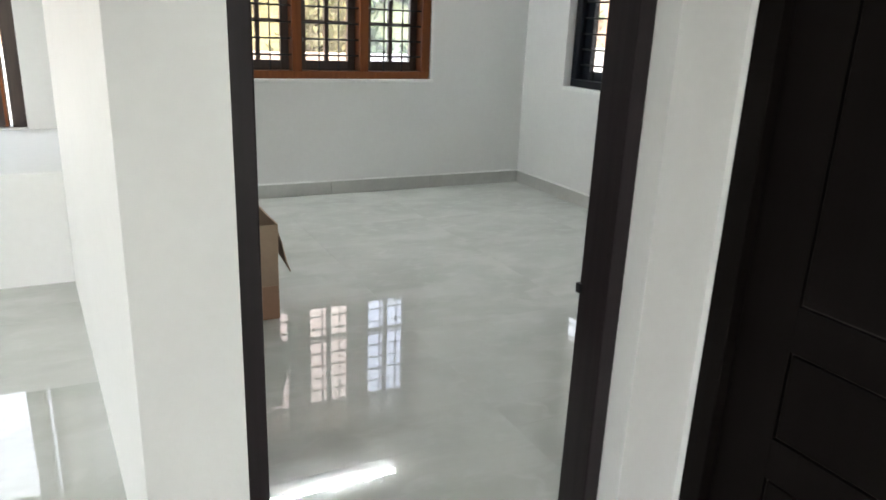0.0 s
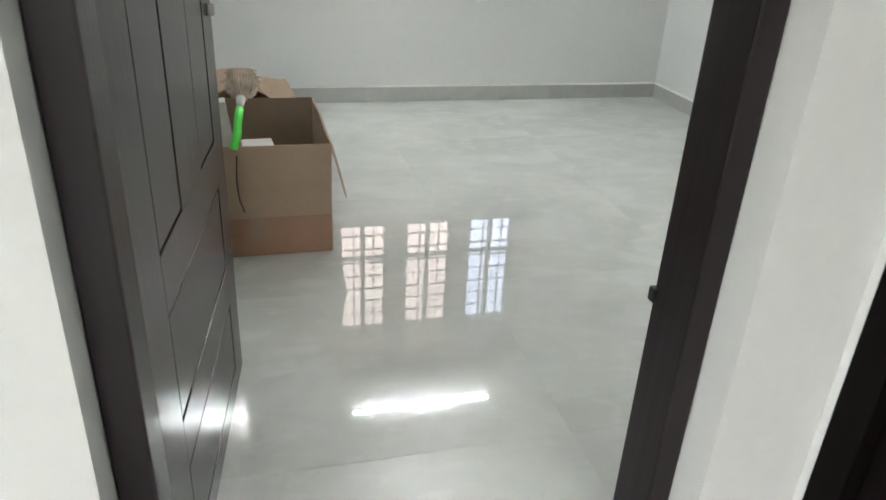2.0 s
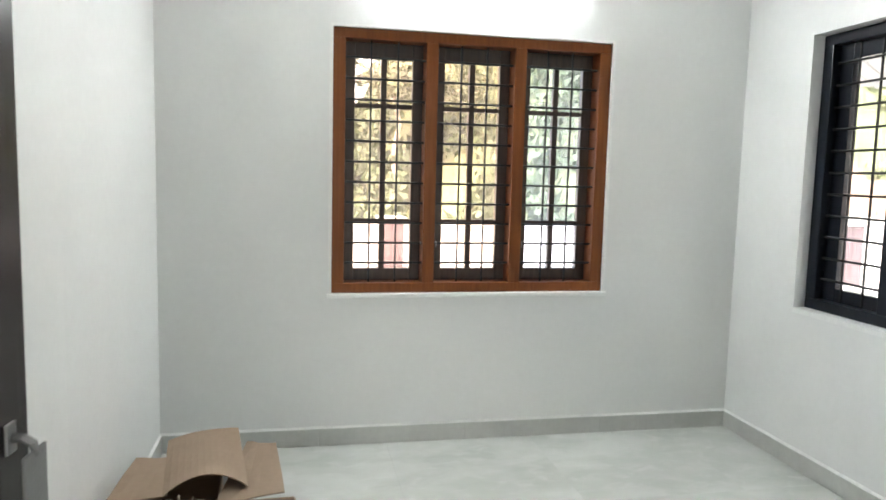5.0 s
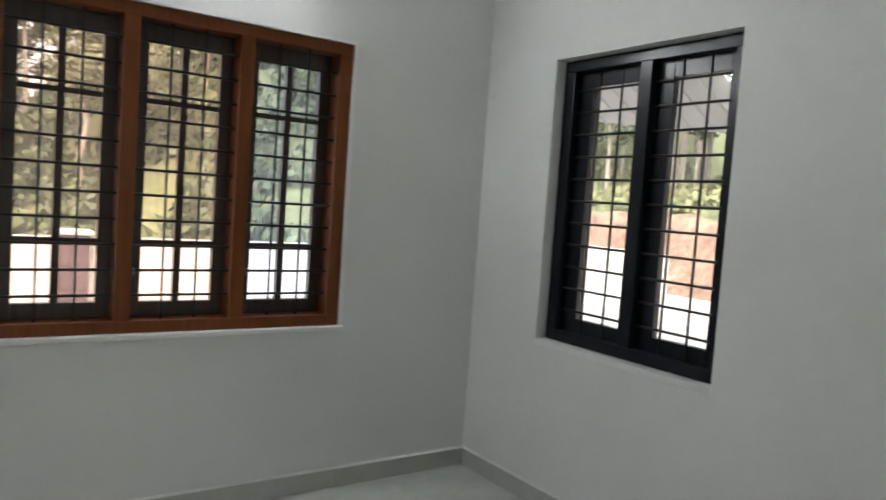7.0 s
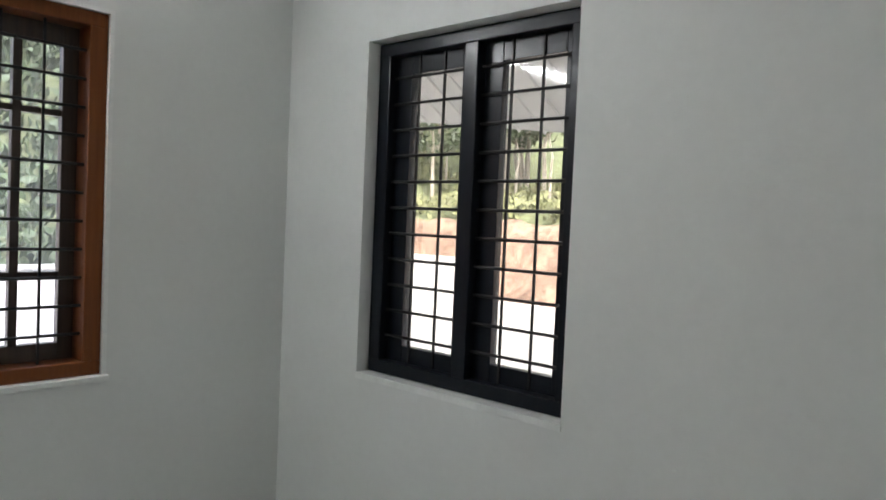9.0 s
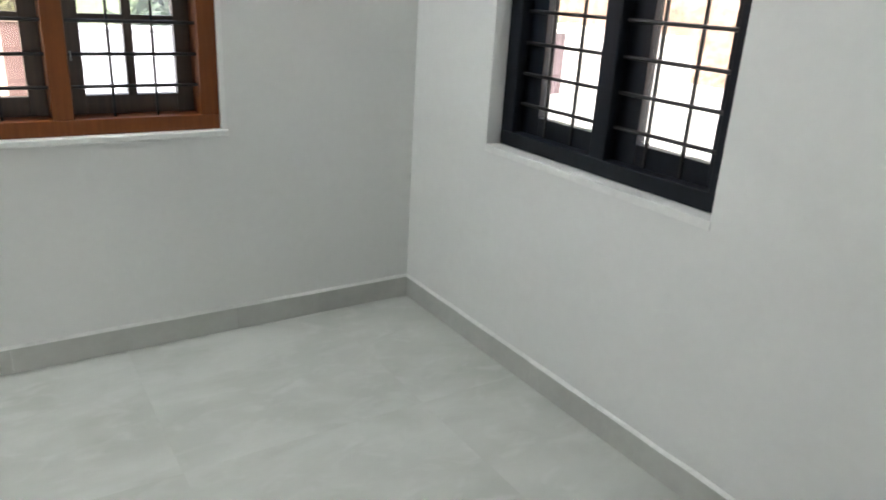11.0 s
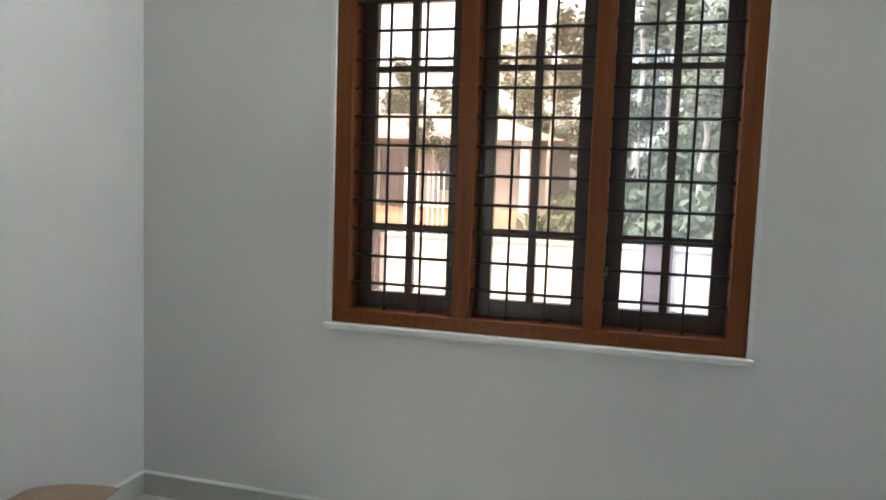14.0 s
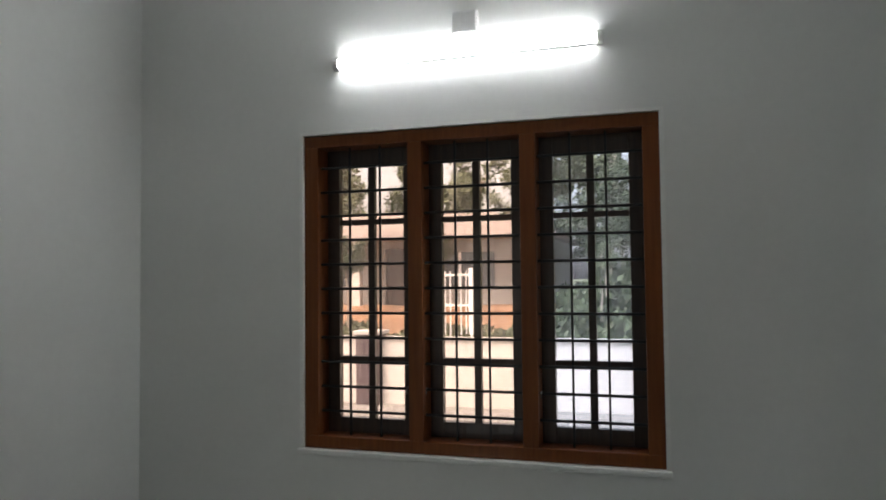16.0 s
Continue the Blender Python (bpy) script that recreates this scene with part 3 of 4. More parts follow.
def panelled_leaf(name, width, height, label, m, material, handle=True):
    """A framed door leaf, hinge edge at the origin, along +x, front face towards -y, with two tall panels over two low ones."""
    root = tagged(base(name), label, "door")
    th = 0.034
    g, k = 0.006, width / 0.80
    s0, s1, s2, s3 = 0.125 * k, 0.308 * k, 0.512 * k, 0.69 * k
    part("core", box(0.002, width - 0.002, -th + 0.010, -0.010, 0.012, height - 0.002), M["groove"], root)
    part("stile", box(0.0, s0, -th, 0, 0.01, height, 0.0015), material, root)
    part("stile", box(s3, width, -th, 0, 0.01, height, 0.0015), material, root)
    part("mid_stile", box(s1, s2, -th, 0, 0.675, height - 0.13, 0.0015), material, root)
    for z0, z1 in ((0.01, 0.075), (0.262, 0.362), (0.572, 0.675), (height - 0.13, height)):
        part("rail", box(s0, s3, -th, 0, z0, z1, 0.0015), material, root)
    for x0, x1, z0, z1 in ((s0, s1, 0.675, height - 0.13), (s2, s3, 0.675, height - 0.13), (s0, s3, 0.362, 0.572), (s0, s3, 0.075, 0.262)):
        part("panel", box(x0 + g, x1 - g, -th + 0.001, -0.001, z0 + g, z1 - g, 0.003), material, root)
    if handle:
        h = part("pull_handle", box(width - 0.074, width - 0.020, -th - 0.030, -th - 0.026, 0.998, 1.118, 0.0015), M["steel"], root, "flat grey steel strap handle")
        for z in (0.985, 1.131):
            e = 1 if z < 1.05 else -1
            part("strap_end", rod([(width - 0.045, -th + 0.001, z), (width - 0.045, -th - 0.016, z), (width - 0.045, -th - 0.026, z + 0.006 * e), (width - 0.045, -th - 0.028, z + 0.02 * e)], 0.006), M["steel"], h)
            part("rosette", box(width - 0.056, width - 0.034, -th - 0.004, -th + 0.001, z - 0.018, z + 0.018, 0.002), M["steel"], h)
        part("key_knob", box(width - 0.05, width - 0.035, -th - 0.014, -th, 0.935, 0.96, 0.003), M["steel"], root)
        for z in (0.3, 1.75):
            part("hinge", rod([(-0.004, 0.004, z), (-0.004, 0.004, z + 0.1)], 0.006), M["steel"], root)
    root.matrix_world = m
    return root


panelled_leaf("door_1", 0.80, 2.03, "dark walnut panelled wooden door standing open into the room", pose(-0.614, -3.592, 0.0, 0, 0, 83.7), M["door"])

# closed door in the hall's side wall, door and frame blackened to stand for shade
fr2 = tagged(new("door_frame_hall"), "dark stained timber frame of the closed hall door, blackened for shade", "door frame", kind="structure")
part("jamb", box(0.433, 0.535, -3.855, -3.792, 0.0, 2.148, 0.004), M["shaded_hall_door"], fr2)
part("jamb", box(0.433, 0.535, -4.798, -4.735, 0.0, 2.148, 0.004), M["shaded_hall_door"], fr2)
part("head", box(0.433, 0.535, -4.735, -3.855, 2.085, 2.148, 0.004), M["shaded_hall_door"], fr2)
panelled_leaf("door_2", 0.872, 2.07, "dark walnut panelled wooden door, closed, blackened for shade", pose(0.498, -3.858, 0.0, 0, 0, -90), M["shaded_hall_door"], handle=False)

# ---- tube light ----
TL = tagged(base("tube_light", 0.727, 0.0, 2.464), "lit white tube light batten mounted on the wall above the window", "tube light")
part("batten", box(-0.55, 0.55, -0.008, -0.002, -0.022, 0.022, 0.002), M["white"], TL, "white metal batten")


def half_round(x0, x1, r, y0):
    """A half-round bar lying along x, its flat back towards the wall."""
    bm = bmesh.new()
    ends = [[bm.verts.new((x, y0 - r * math.sin(math.pi * k / 12), r * math.cos(math.pi * k / 12))) for k in range(13)] for x in (x0, x1)]
    for k in range(13):
        bm.faces.new((ends[0][k], ends[0][(k + 1) % 13], ends[1][(k + 1) % 13], ends[1][k]))
    bm.faces.new(ends[0][::-1])
    bm.faces.new(ends[1])
    bmesh.ops.recalc_face_normals(bm, faces=bm.faces)
    return bm


part("tube", half_round(-0.545, 0.545, 0.018, -0.009), M["tube"], TL, "glowing tube")
for s in (-1, 1):
    part("end_cap", half_round(s * 0.558 - 0.012, s * 0.558 + 0.012, 0.029, -0.002), M["white"], TL, "white end cap")
JB = tagged(base("junction_box", 0.747, 0.0, 2.578), "small pale grey wall junction box above the tube light", "junction box")
part("box_body", box(-0.054, 0.054, -0.028, -0.001, -0.048, 0.048, 0.006), M["box_grey"], JB)
part("box_lid", box(-0.048, 0.048, -0.033, -0.028, -0.042, 0.042, 0.003), M["box_grey"], JB)
part("cable", rod([(0, -0.008, -0.045), (0.002, -0.008, -0.088)], 0.006), M["white"], JB, "short white cable")

# ---- cardboard boxes ----


def lathe(profile, sides=28):
    bm = bmesh.new()
    rings = [[bm.verts.new((r * math.cos(2 * math.pi * k / sides), r * math.sin(2 * math.pi * k / sides), z)) for k in range(sides)] for r, z in profile]
    for a, b in zip(rings, rings[1:]):
        for k in range(sides):
            bm.faces.new((a[k], a[(k + 1) % sides], b[(k + 1) % sides], b[k]))
    bm.faces.new(rings[0][::-1])
    bm.faces.new(rings[-1])
    return bm


def sheet(points, thick, bm=None, bow=0.006):
    """A board through four corners with thickness, gently bowed."""
    a, b, c, d = [Vector(p) for p in points]
    n = (b - a).cross(d - a).normalized()
    bm = bm or bmesh.new()
    N = 5
    grid = [[(a.lerp(b, i / N)).lerp(d.lerp(c, i / N), j / N) + n * bow * (noise.noise((a.lerp(c, i / N) + b * j / N) * 5)) for j in range(N + 1)] for i in range(N + 1)]
    f = [[bm.verts.new(p) for p in row] for row in grid]
    g = [[bm.verts.new(p - n * thick) for p in row] for row in grid]
    for i in range(N):
        for j in range(N):
            bm.faces.new((f[i][j], f[i + 1][j], f[i + 1][j + 1], f[i][j + 1]))
            bm.faces.new((g[i][j], g[i][j + 1], g[i + 1][j + 1], g[i + 1][j]))
    for i in range(N):
        bm.faces.new((f[i][0], g[i][0], g[i + 1][0], f[i + 1][0]))
        bm.faces.new((f[i + 1][N], g[i + 1][N], g[i][N], f[i][N]))
        bm.faces.new((f[0][i + 1], g[0][i + 1], g[0][i], f[0][i]))
        bm.faces.new((f[N][i], g[N][i], g[N][i + 1], f[N][i + 1]))
    return bm


def curled(a, b, c, d, z, rise, far_rise):
    """A board over a plan quadrilateral (a to b in front, d to c behind) that arches upwards, more in front than behind."""
    bm = bmesh.new()
    nu, nv, th = 12, 6, 0.004
    a, b, c, d = [Vector((*p, z)) for p in (a, b, c, d)]
    top = []
    for i in range(nu + 1):
        u = i / nu
        row = []
        for j in range(nv + 1):
            v = j / nv
            p = a.lerp(b, u).lerp(d.lerp(c, u), v)
            p.z += (rise + (far_rise - rise) * v) * math.sin(math.pi * u) ** 0.8 + 0.012 * v + 0.004 * noise.noise(p * 9)
            row.append(bm.verts.new(p))
        top.append(row)
    low = [[bm.verts.new(q.co - Vector((0, 0, th))) for q in row] for row in top]
    for i in range(nu):
        for j in range(nv):
            bm.faces.new((top[i][j], top[i + 1][j], top[i + 1][j + 1], top[i][j + 1]))
            bm.faces.new((low[i][j], low[i][j + 1], low[i + 1][j + 1], low[i + 1][j]))
        bm.faces.new((low[i][0], low[i + 1][0], top[i + 1][0], top[i][0]))
        bm.faces.new((top[i][nv], top[i + 1][nv], low[i + 1][nv], low[i][nv]))
    for j in range(nv):
        bm.faces.new((top[0][j], top[0][j + 1], low[0][j + 1], low[0][j]))
        bm.faces.new((low[nu][j], low[nu][j + 1], top[nu][j + 1], top[nu][j]))
    return bm


BX = tagged(base("cardboard_box", -0.640, -2.12, 0.0, 0.6), "open brown cardboard box with drooping flaps and packing tape", "cardboard box")
W, L, H, T = 0.468, 0.63, 0.410, 0.005
part("front", sheet([(0, 0, 0.003), (W, 0, 0.003), (W, 0, H), (0, 0, H)], -T, bow=0.0), M["card"], BX)
part("back", sheet([(0, L, 0.003), (W, L, 0.003), (W, L, H), (0, L, H)], T), M["card_in"], BX)
part("side", sheet([(0, T, 0.003), (0, L - T, 0.003), (0, L - T, H), (0, T, H)], T), M["card_in"], BX)
part("side", sheet([(W, T, 0.003), (W, L - T, 0.003), (W, L - T, H), (W, T, H)], -T), M["card"], BX)
part("bottom", box(0.006, W - 0.006, 0.006, L - 0.006, 0.0, 0.006), M["card"], BX)
part("flap", sheet([(W + 0.002, 0.04, H), (W + 0.002, L - 0.04, H), (W + 0.075, L - 0.07, H - 0.185), (W + 0.055, 0.02, H - 0.215)], 0.004), M["card"], BX, "drooping side flap")
part("flap", sheet([(-0.002, 0.03, H), (-0.002, L - 0.04, H), (-0.045, L - 0.05, H - 0.21), (-0.04, 0.03, H - 0.21)], -0.004), M["card"], BX, "drooping side flap")
part("tape_band", box(0.001, W - 0.001, -0.0068, -0.0045, 0.004, 0.150, 0.0), M["tape"], BX, "shiny brown packing tape")
part("tape_patch", box(0.185, 0.235, -0.0082, -0.0064, 0.06, 0.148), M["card_in"], BX, "pale tape patch")
part("crease", rod([(0.158, -0.0065, H - 0.03), (0.151, -0.0065, H - 0.12), (0.156, -0.0065, H - 0.19), (0.170, -0.0065, H - 0.235)], 0.0024, 5), M["crease"], BX, "dark tear in the cardboard")

B2 = tagged(base("cardboard_box", -0.745, -1.37, 0.0, 3), "brown cardboard box with loosely closed bent flaps, on the floor", "cardboard box")
W2, L2, H2 = 0.315, 0.42, 0.325
part("front", sheet([(0, 0, 0.003), (W2, 0, 0.003), (W2, 0, H2), (0, 0, H2)], -T), M["card"], B2)
part("back", sheet([(0, L2, 0.003), (W2, L2, 0.003), (W2, L2, H2), (0, L2, H2)], T), M["card"], B2)
part("side", sheet([(0, T, 0.003), (0, L2 - T, 0.003), (0, L2 - T, H2), (0, T, H2)], T), M["card"], B2)
part("side", sheet([(W2, T, 0.003), (W2, L2 - T, 0.003), (W2, L2 - T, H2), (W2, T, H2)], -T), M["card"], B2)
part("bottom", box(0.006, W2 - 0.006, 0.006, L2 - 0.006, 0.0, 0.006), M["card"], B2)
part("flap", sheet([(-0.05, 0.10, H2 + 0.004), (0.15, 0.10, H2 + 0.010), (0.165, 0.46, H2 + 0.006), (0.0, 0.47, H2 + 0.006)], -0.004, bow=0.012), M["card"], B2, "flat bent top flap")
part("flap", curled((0.135, 0.09), (0.415, 0.13), (0.37, 0.69), (0.10, 0.60), H2 + 0.014, 0.062, 0.016), M["card"], B2, "big top flap curling up in an arch")
part("flap", sheet([(W2 - 0.005, 0.03, H2 + 0.002), (W2 + 0.225, 0.13, H2 - 0.020), (W2 + 0.205, 0.535, H2 + 0.002), (W2 + 0.09, 0.56, H2 + 0.008)], -0.005, bow=0.008), M["card"], B2, "side flap standing out")
part("flap", sheet([(0.02, -0.002, H2 - 0.004), (W2 - 0.03, -0.002, H2 - 0.004), (W2 - 0.07, -0.075, H2 - 0.10), (0.05, -0.07, H2 - 0.11)], 0.004, bow=0.02), M["card_in"], B2, "crumpled front flap")
part("label_patch", lathe([(0.045, 0.0), (0.05, 0.003), (0.045, 0.005)], 18), M["ochre"], B2, "round ochre sticker").matrix_local = pose(W2 + 0.003, 0.10, H2 - 0.085, 0, 90, 0)

# white cartons in the open box
for i, (x, y, rz, ry, h) in enumerate(((-0.575, -2.03, 4, -9, 0.50), (-0.525, -2.02, 2, -8, 0.53))):
    c = tagged(base("white_carton", x, y, 0.012, rz), "slim white cardboard carton standing in the open box", "carton", group="cartons in the box")
    c.matrix_world = pose(x + 0.065, y, 0.012, 0, ry, rz)
    part("carton_body", box(-0.032, 0.024, -0.03, 0.03, 0.004, h, 0.002), M["carton"], c)
    part("carton_lid", box(-0.033, 0.025, -0.031, 0.031, h - 0.03, h + 0.004, 0.002), M["carton"], c)
c = tagged(base("white_carton", -0.36, -2.03, 0.012, 5), "low pale carton lying in the open box", "carton", group="cartons in the box")
part("carton_body", box(-0.105, 0.0, -0.05, 0.04, 0.0, 0.385, 0.003), M["carton"], c)

# hand brush with a green handle, leaning on the box's front edge
BR = tagged(base("hand_brush"), "hand brush with straw bristles and bright green handle", "brush")
P0, P1, P2 = Vector((-0.490, -2.148, 0.412)), Vector((-0.468, -2.105, 0.50)), Vector((-0.452, -1.99, 0.56))
part("handle", rod([P0, P0.lerp(P1, 0.5) + Vector((0.004, 0, -0.004)), P1, P1.lerp(P2, 0.35)], 0.014, 10), M["green"], BR, "bright green plastic handle", smooth=True)
part("ferrule", rod([P1.lerp(P2, 0.3), P1.lerp(P2, 0.75)], 0.011, 10, taper=1.5), M["ferrule"], BR, "grey ferrule", smooth=True)
bm = bmesh.new()
for k in range(90):
    a, q = random.uniform(0, 6.28), random.random() ** 0.5
    s = P1.lerp(P2, 0.75)
    side = Vector((math.cos(a) * q, 0.25 * math.sin(a) * q, 0.55 * math.sin(a) * q))
    tip = s + Vector((0.004, 0.105, 0.040)) + side * 0.062 + Vector((0, 0, random.uniform(-0.02, 0.015)))
    midp = s.lerp(tip, 0.5) + side * 0.022
    rod([s + side * 0.012, midp, tip, tip + Vector((side.x * 0.01, -0.012, 0.004))], 0.0021, 4, bm)
part("bristles", bm, M["bristle"], BR, "pale straw bristles")

# round metal pot beside the far box
PT = tagged(base("cooking_pot", -0.556, -0.692, 0.0), "round dull aluminium pot on the floor beside the box", "pot")
part("pot_body", lathe([(0.07, 0.001), (0.105, 0.02), (0.125, 0.07), (0.125, 0.12), (0.105, 0.165), (0.115, 0.185), (0.11, 0.185), (0.10, 0.168), (0.118, 0.12), (0.118, 0.07), (0.098, 0.026), (0.06, 0.01)]), M["pot"], PT, smooth=True)

# ---- outdoors ----


def hill(x, y):
    """Height of the ground outside."""
    z = -0.45
    if y > 8.3:
        z += min(1.15, (y - 8.3) * 0.105)
        t = min(1, max(0, (x + 1.0) / 7)) * min(1, max(0, (y - 8.5) / 10))
        z += 6.0 * t * t * (3 - 2 * t)
    e = min(1, max(0, (x - 11.6) / 2.0))
    z2 = -0.45 + 1.95 * e * e * (3 - 2 * e) + max(0, min(14, x - 13.8)) * 0.15
    z = max(z, z2)
    if y > 8.3 or x > 11.6:
        z += 0.10 * noise.noise((x * 0.7, y * 0.7, 0)) + 0.3 * noise.noise((x * 0.13, y * 0.13, 4)) * min(1, max(0, max(y - 8, x - 15) / 8))
    if 11.6 < x < 16:
        z += 0.22 * noise.noise((x * 1.3, y * 1.3, 7)) * min(1, (x - 11.6) * 2)
    return z


def ground_sheet():
    bm = bmesh.new()
    xs = [-400, -120, -60, -40, -30, -24] + [-20 + 0.8 * i for i in range(40)] + [12 + 0.25 * i for i in range(16)] + [16 + 0.8 * i for i in range(25)] + [40, 60, 120, 400]
    ys = [-400, -120, -60, -30, -20, -12, -8, -4, -2] + [-1 + 0.4 * i for i in range(38)] + [14.4 + 0.8 * i for i in range(42)] + [52, 60, 80, 120, 400]
    rows = [[bm.verts.new((x, y, hill(x, y))) for y in ys] for x in xs]
    for i in range(len(xs) - 1):
        for j in range(len(ys) - 1):
            bm.faces.new((rows[i][j], rows[i + 1][j], rows[i + 1][j + 1], rows[i][j + 1]))
    ob = mesh_ob("ground", bm, M["gravel"], True)
    for k in ("soil", "grass", "rock"):
        ob.data.materials.append(M[k])
    for p in ob.data.polygons:
        c = p.center
        w = noise.noise((c.x * 0.3, c.y * 0.3, 2))
        if c.x > 11.4:
            p.material_index = 3 if c.x < 13.8 + 0.5 * w else 2
        elif c.y > 8.2:
            p.material_index = 2 if c.x > -0.5 + 3 * w or (c.y < 12 + 2 * w and c.x > -3) or c.y > 24 else 1
    return tagged(ob, "gravel yard, orange soil and grassy slopes round the house", "ground", kind="structure")


ground_sheet()

CW = tagged(new("compound_wall"), "white painted compound wall with maroon pillars", "boundary wall")
part("wall_run", wall_mesh("x", -14.0, 10.8, 8.0, 8.15, -0.5, 0.57), M["render"], CW)
part("coping", box(-14.0, 10.8, 7.96, 8.19, 0.57, 0.62, 0.01), M["render"], CW)
for x in (-7.35, -3.0, 1.35, 5.7, 10.05):
    p = part("pillar", box(x - 0.19, x + 0.19, 7.86, 8.24, -0.5, 0.66, 0.01), M["maroon"], CW, "maroon tiled pillar")
    part("cap", box(x - 0.23, x + 0.23, 7.82, 8.28, 0.66, 0.72, 0.012), M["render"], p, "white cap")
CE = tagged(new("side_wall"), "white painted boundary wall stepping down along the yard", "boundary wall")
part("wall_run", wall_mesh("y", 5.6, 12.0, 10.95, 11.1, -0.5, 0.78), M["render"], CE)
part("wall_run", wall_mesh("y", -9.0, 5.6, 10.95, 11.1, -0.5, 0.03), M["render"], CE)
RL = tagged(new("yard_rail"), "low grey pipe rail in front of the compound wall", "rail")
for x in (-0.9, -0.35, 0.2, 0.75, 1.3, 1.85):
    part("post", rod([(x, 3.3, -0.46), (x, 3.3, 0.12)], 0.017), M["rail"], RL)
part("top_pipe", rod([(-1.0, 3.3, 0.13), (0.4, 3.3, 0.13), (1.95, 3.3, 0.13)], 0.017), M["rail"], RL)

# sloping sheet awning over the side yard, outside the black window
SH = tagged(new("sheet_awning"), "pale sloping metal sheet awning on the outside wall", "awning")
AW = [(XE + 0.205, -2.3, 2.62), (3.95, -2.3, 1.80), (3.95, 2.3, 2.33), (XE + 0.205, 2.3, 3.1)]
part("roof_sheet", sheet(AW, 0.02, bow=0.0), M["sheet"], SH)
for k in range(24):
    f = (k + 0.5) / 24
    a, e = Vector(AW[0]).lerp(Vector(AW[3]), f), Vector(AW[1]).lerp(Vector(AW[2]), f)
    part("sheet_rib", rod([a + Vector((0, 0, -0.026)), e + Vector((0, 0, -0.026))], 0.010, 6), M["sheet"], SH)
for y in (-2.2, 2.2):
    z = 1.80 + (y + 2.3) * 0.115
    part("post", rod([(3.85, y, -0.5), (3.85, y, z)], 0.025), M["concrete"], SH)

# house across the yard
HS = tagged(base("house", -9.0, 20.0, 0.62), "cream single-storey house with dark windows, porch columns and sloping roof", "house")
part("wall", wall_mesh("x", -7.0, 7.2, 0.0, 0.25, -0.6, 2.4, [(-5.0, -3.4, 0.7, 1.8), (-1.2, 0.3, 0.7, 1.8), (1.6, 2.6, 0.0, 1.95), (3.6, 5.4, 0.6, 1.8)]), M["cream"], HS)
part("wall", wall_mesh("y", 0.25, 6.0, 6.95, 7.2, -0.6, 2.4), M["cream"], HS)
bm = bmesh.new()
v = [bm.verts.new(p) for p in ((-7.6, -1.3, 2.2), (7.8, -1.3, 2.2), (7.8, 6.6, 2.2), (-7.6, 6.6, 2.2), (-4.5, 2.6, 3.35), (4.7, 2.6, 3.35))]
for f in ((0, 1, 5, 4), (1, 2, 5), (2, 3, 4, 5), (3, 0, 4), (3, 2, 1, 0)):
    bm.faces.new([v[i] for i in f])
part("roof", bm, M["roof"], HS)
for x0, x1 in ((-5.0, -3.4), (-1.2, 0.3), (3.6, 5.4)):
    w = part("window", box(x0, x1, 0.12, 0.16, 0.65, 1.8), M["far_glass"], HS)
    for k in range(1, 3):
        xm = x0 + (x1 - x0) * k / 3
        part("window_bar", box(xm - 0.04, xm + 0.04, 0.06, 0.12, 0.65, 1.8), M["white_metal"], w)
part("door", box(1.6, 2.6, 0.12, 0.16, 0.0, 1.95), M["shutter"], HS)
for x in (-2.2, 1.0, 3.1, 6.6):
    part("column", box(x - 0.14, x + 0.14, -1.1, -0.82, -0.6, 2.2, 0.02), M["render"], HS)
GT = tagged(base("iron_gate", -3.4, 13.2, hill(-3.4, 13.2)), "white painted iron bar gate", "gate")
for x in (-0.75, 0.75):
    part("gate_post", box(x - 0.05, x + 0.05, -0.05, 0.05, -0.2, 1.75, 0.01), M["white_metal"], GT)
for z in (0.15, 0.9, 1.6):
    part("gate_rail", box(-0.7, 0.7, -0.02, 0.02, z - 0.025, z + 0.025), M["white_metal"], GT)
for k in range(11):
    x = -0.63 + 0.126 * k
    part("gate_bar", box(x - 0.012, x + 0.012, -0.012, 0.012, 0.1, 1.68), M["white_metal"], GT)


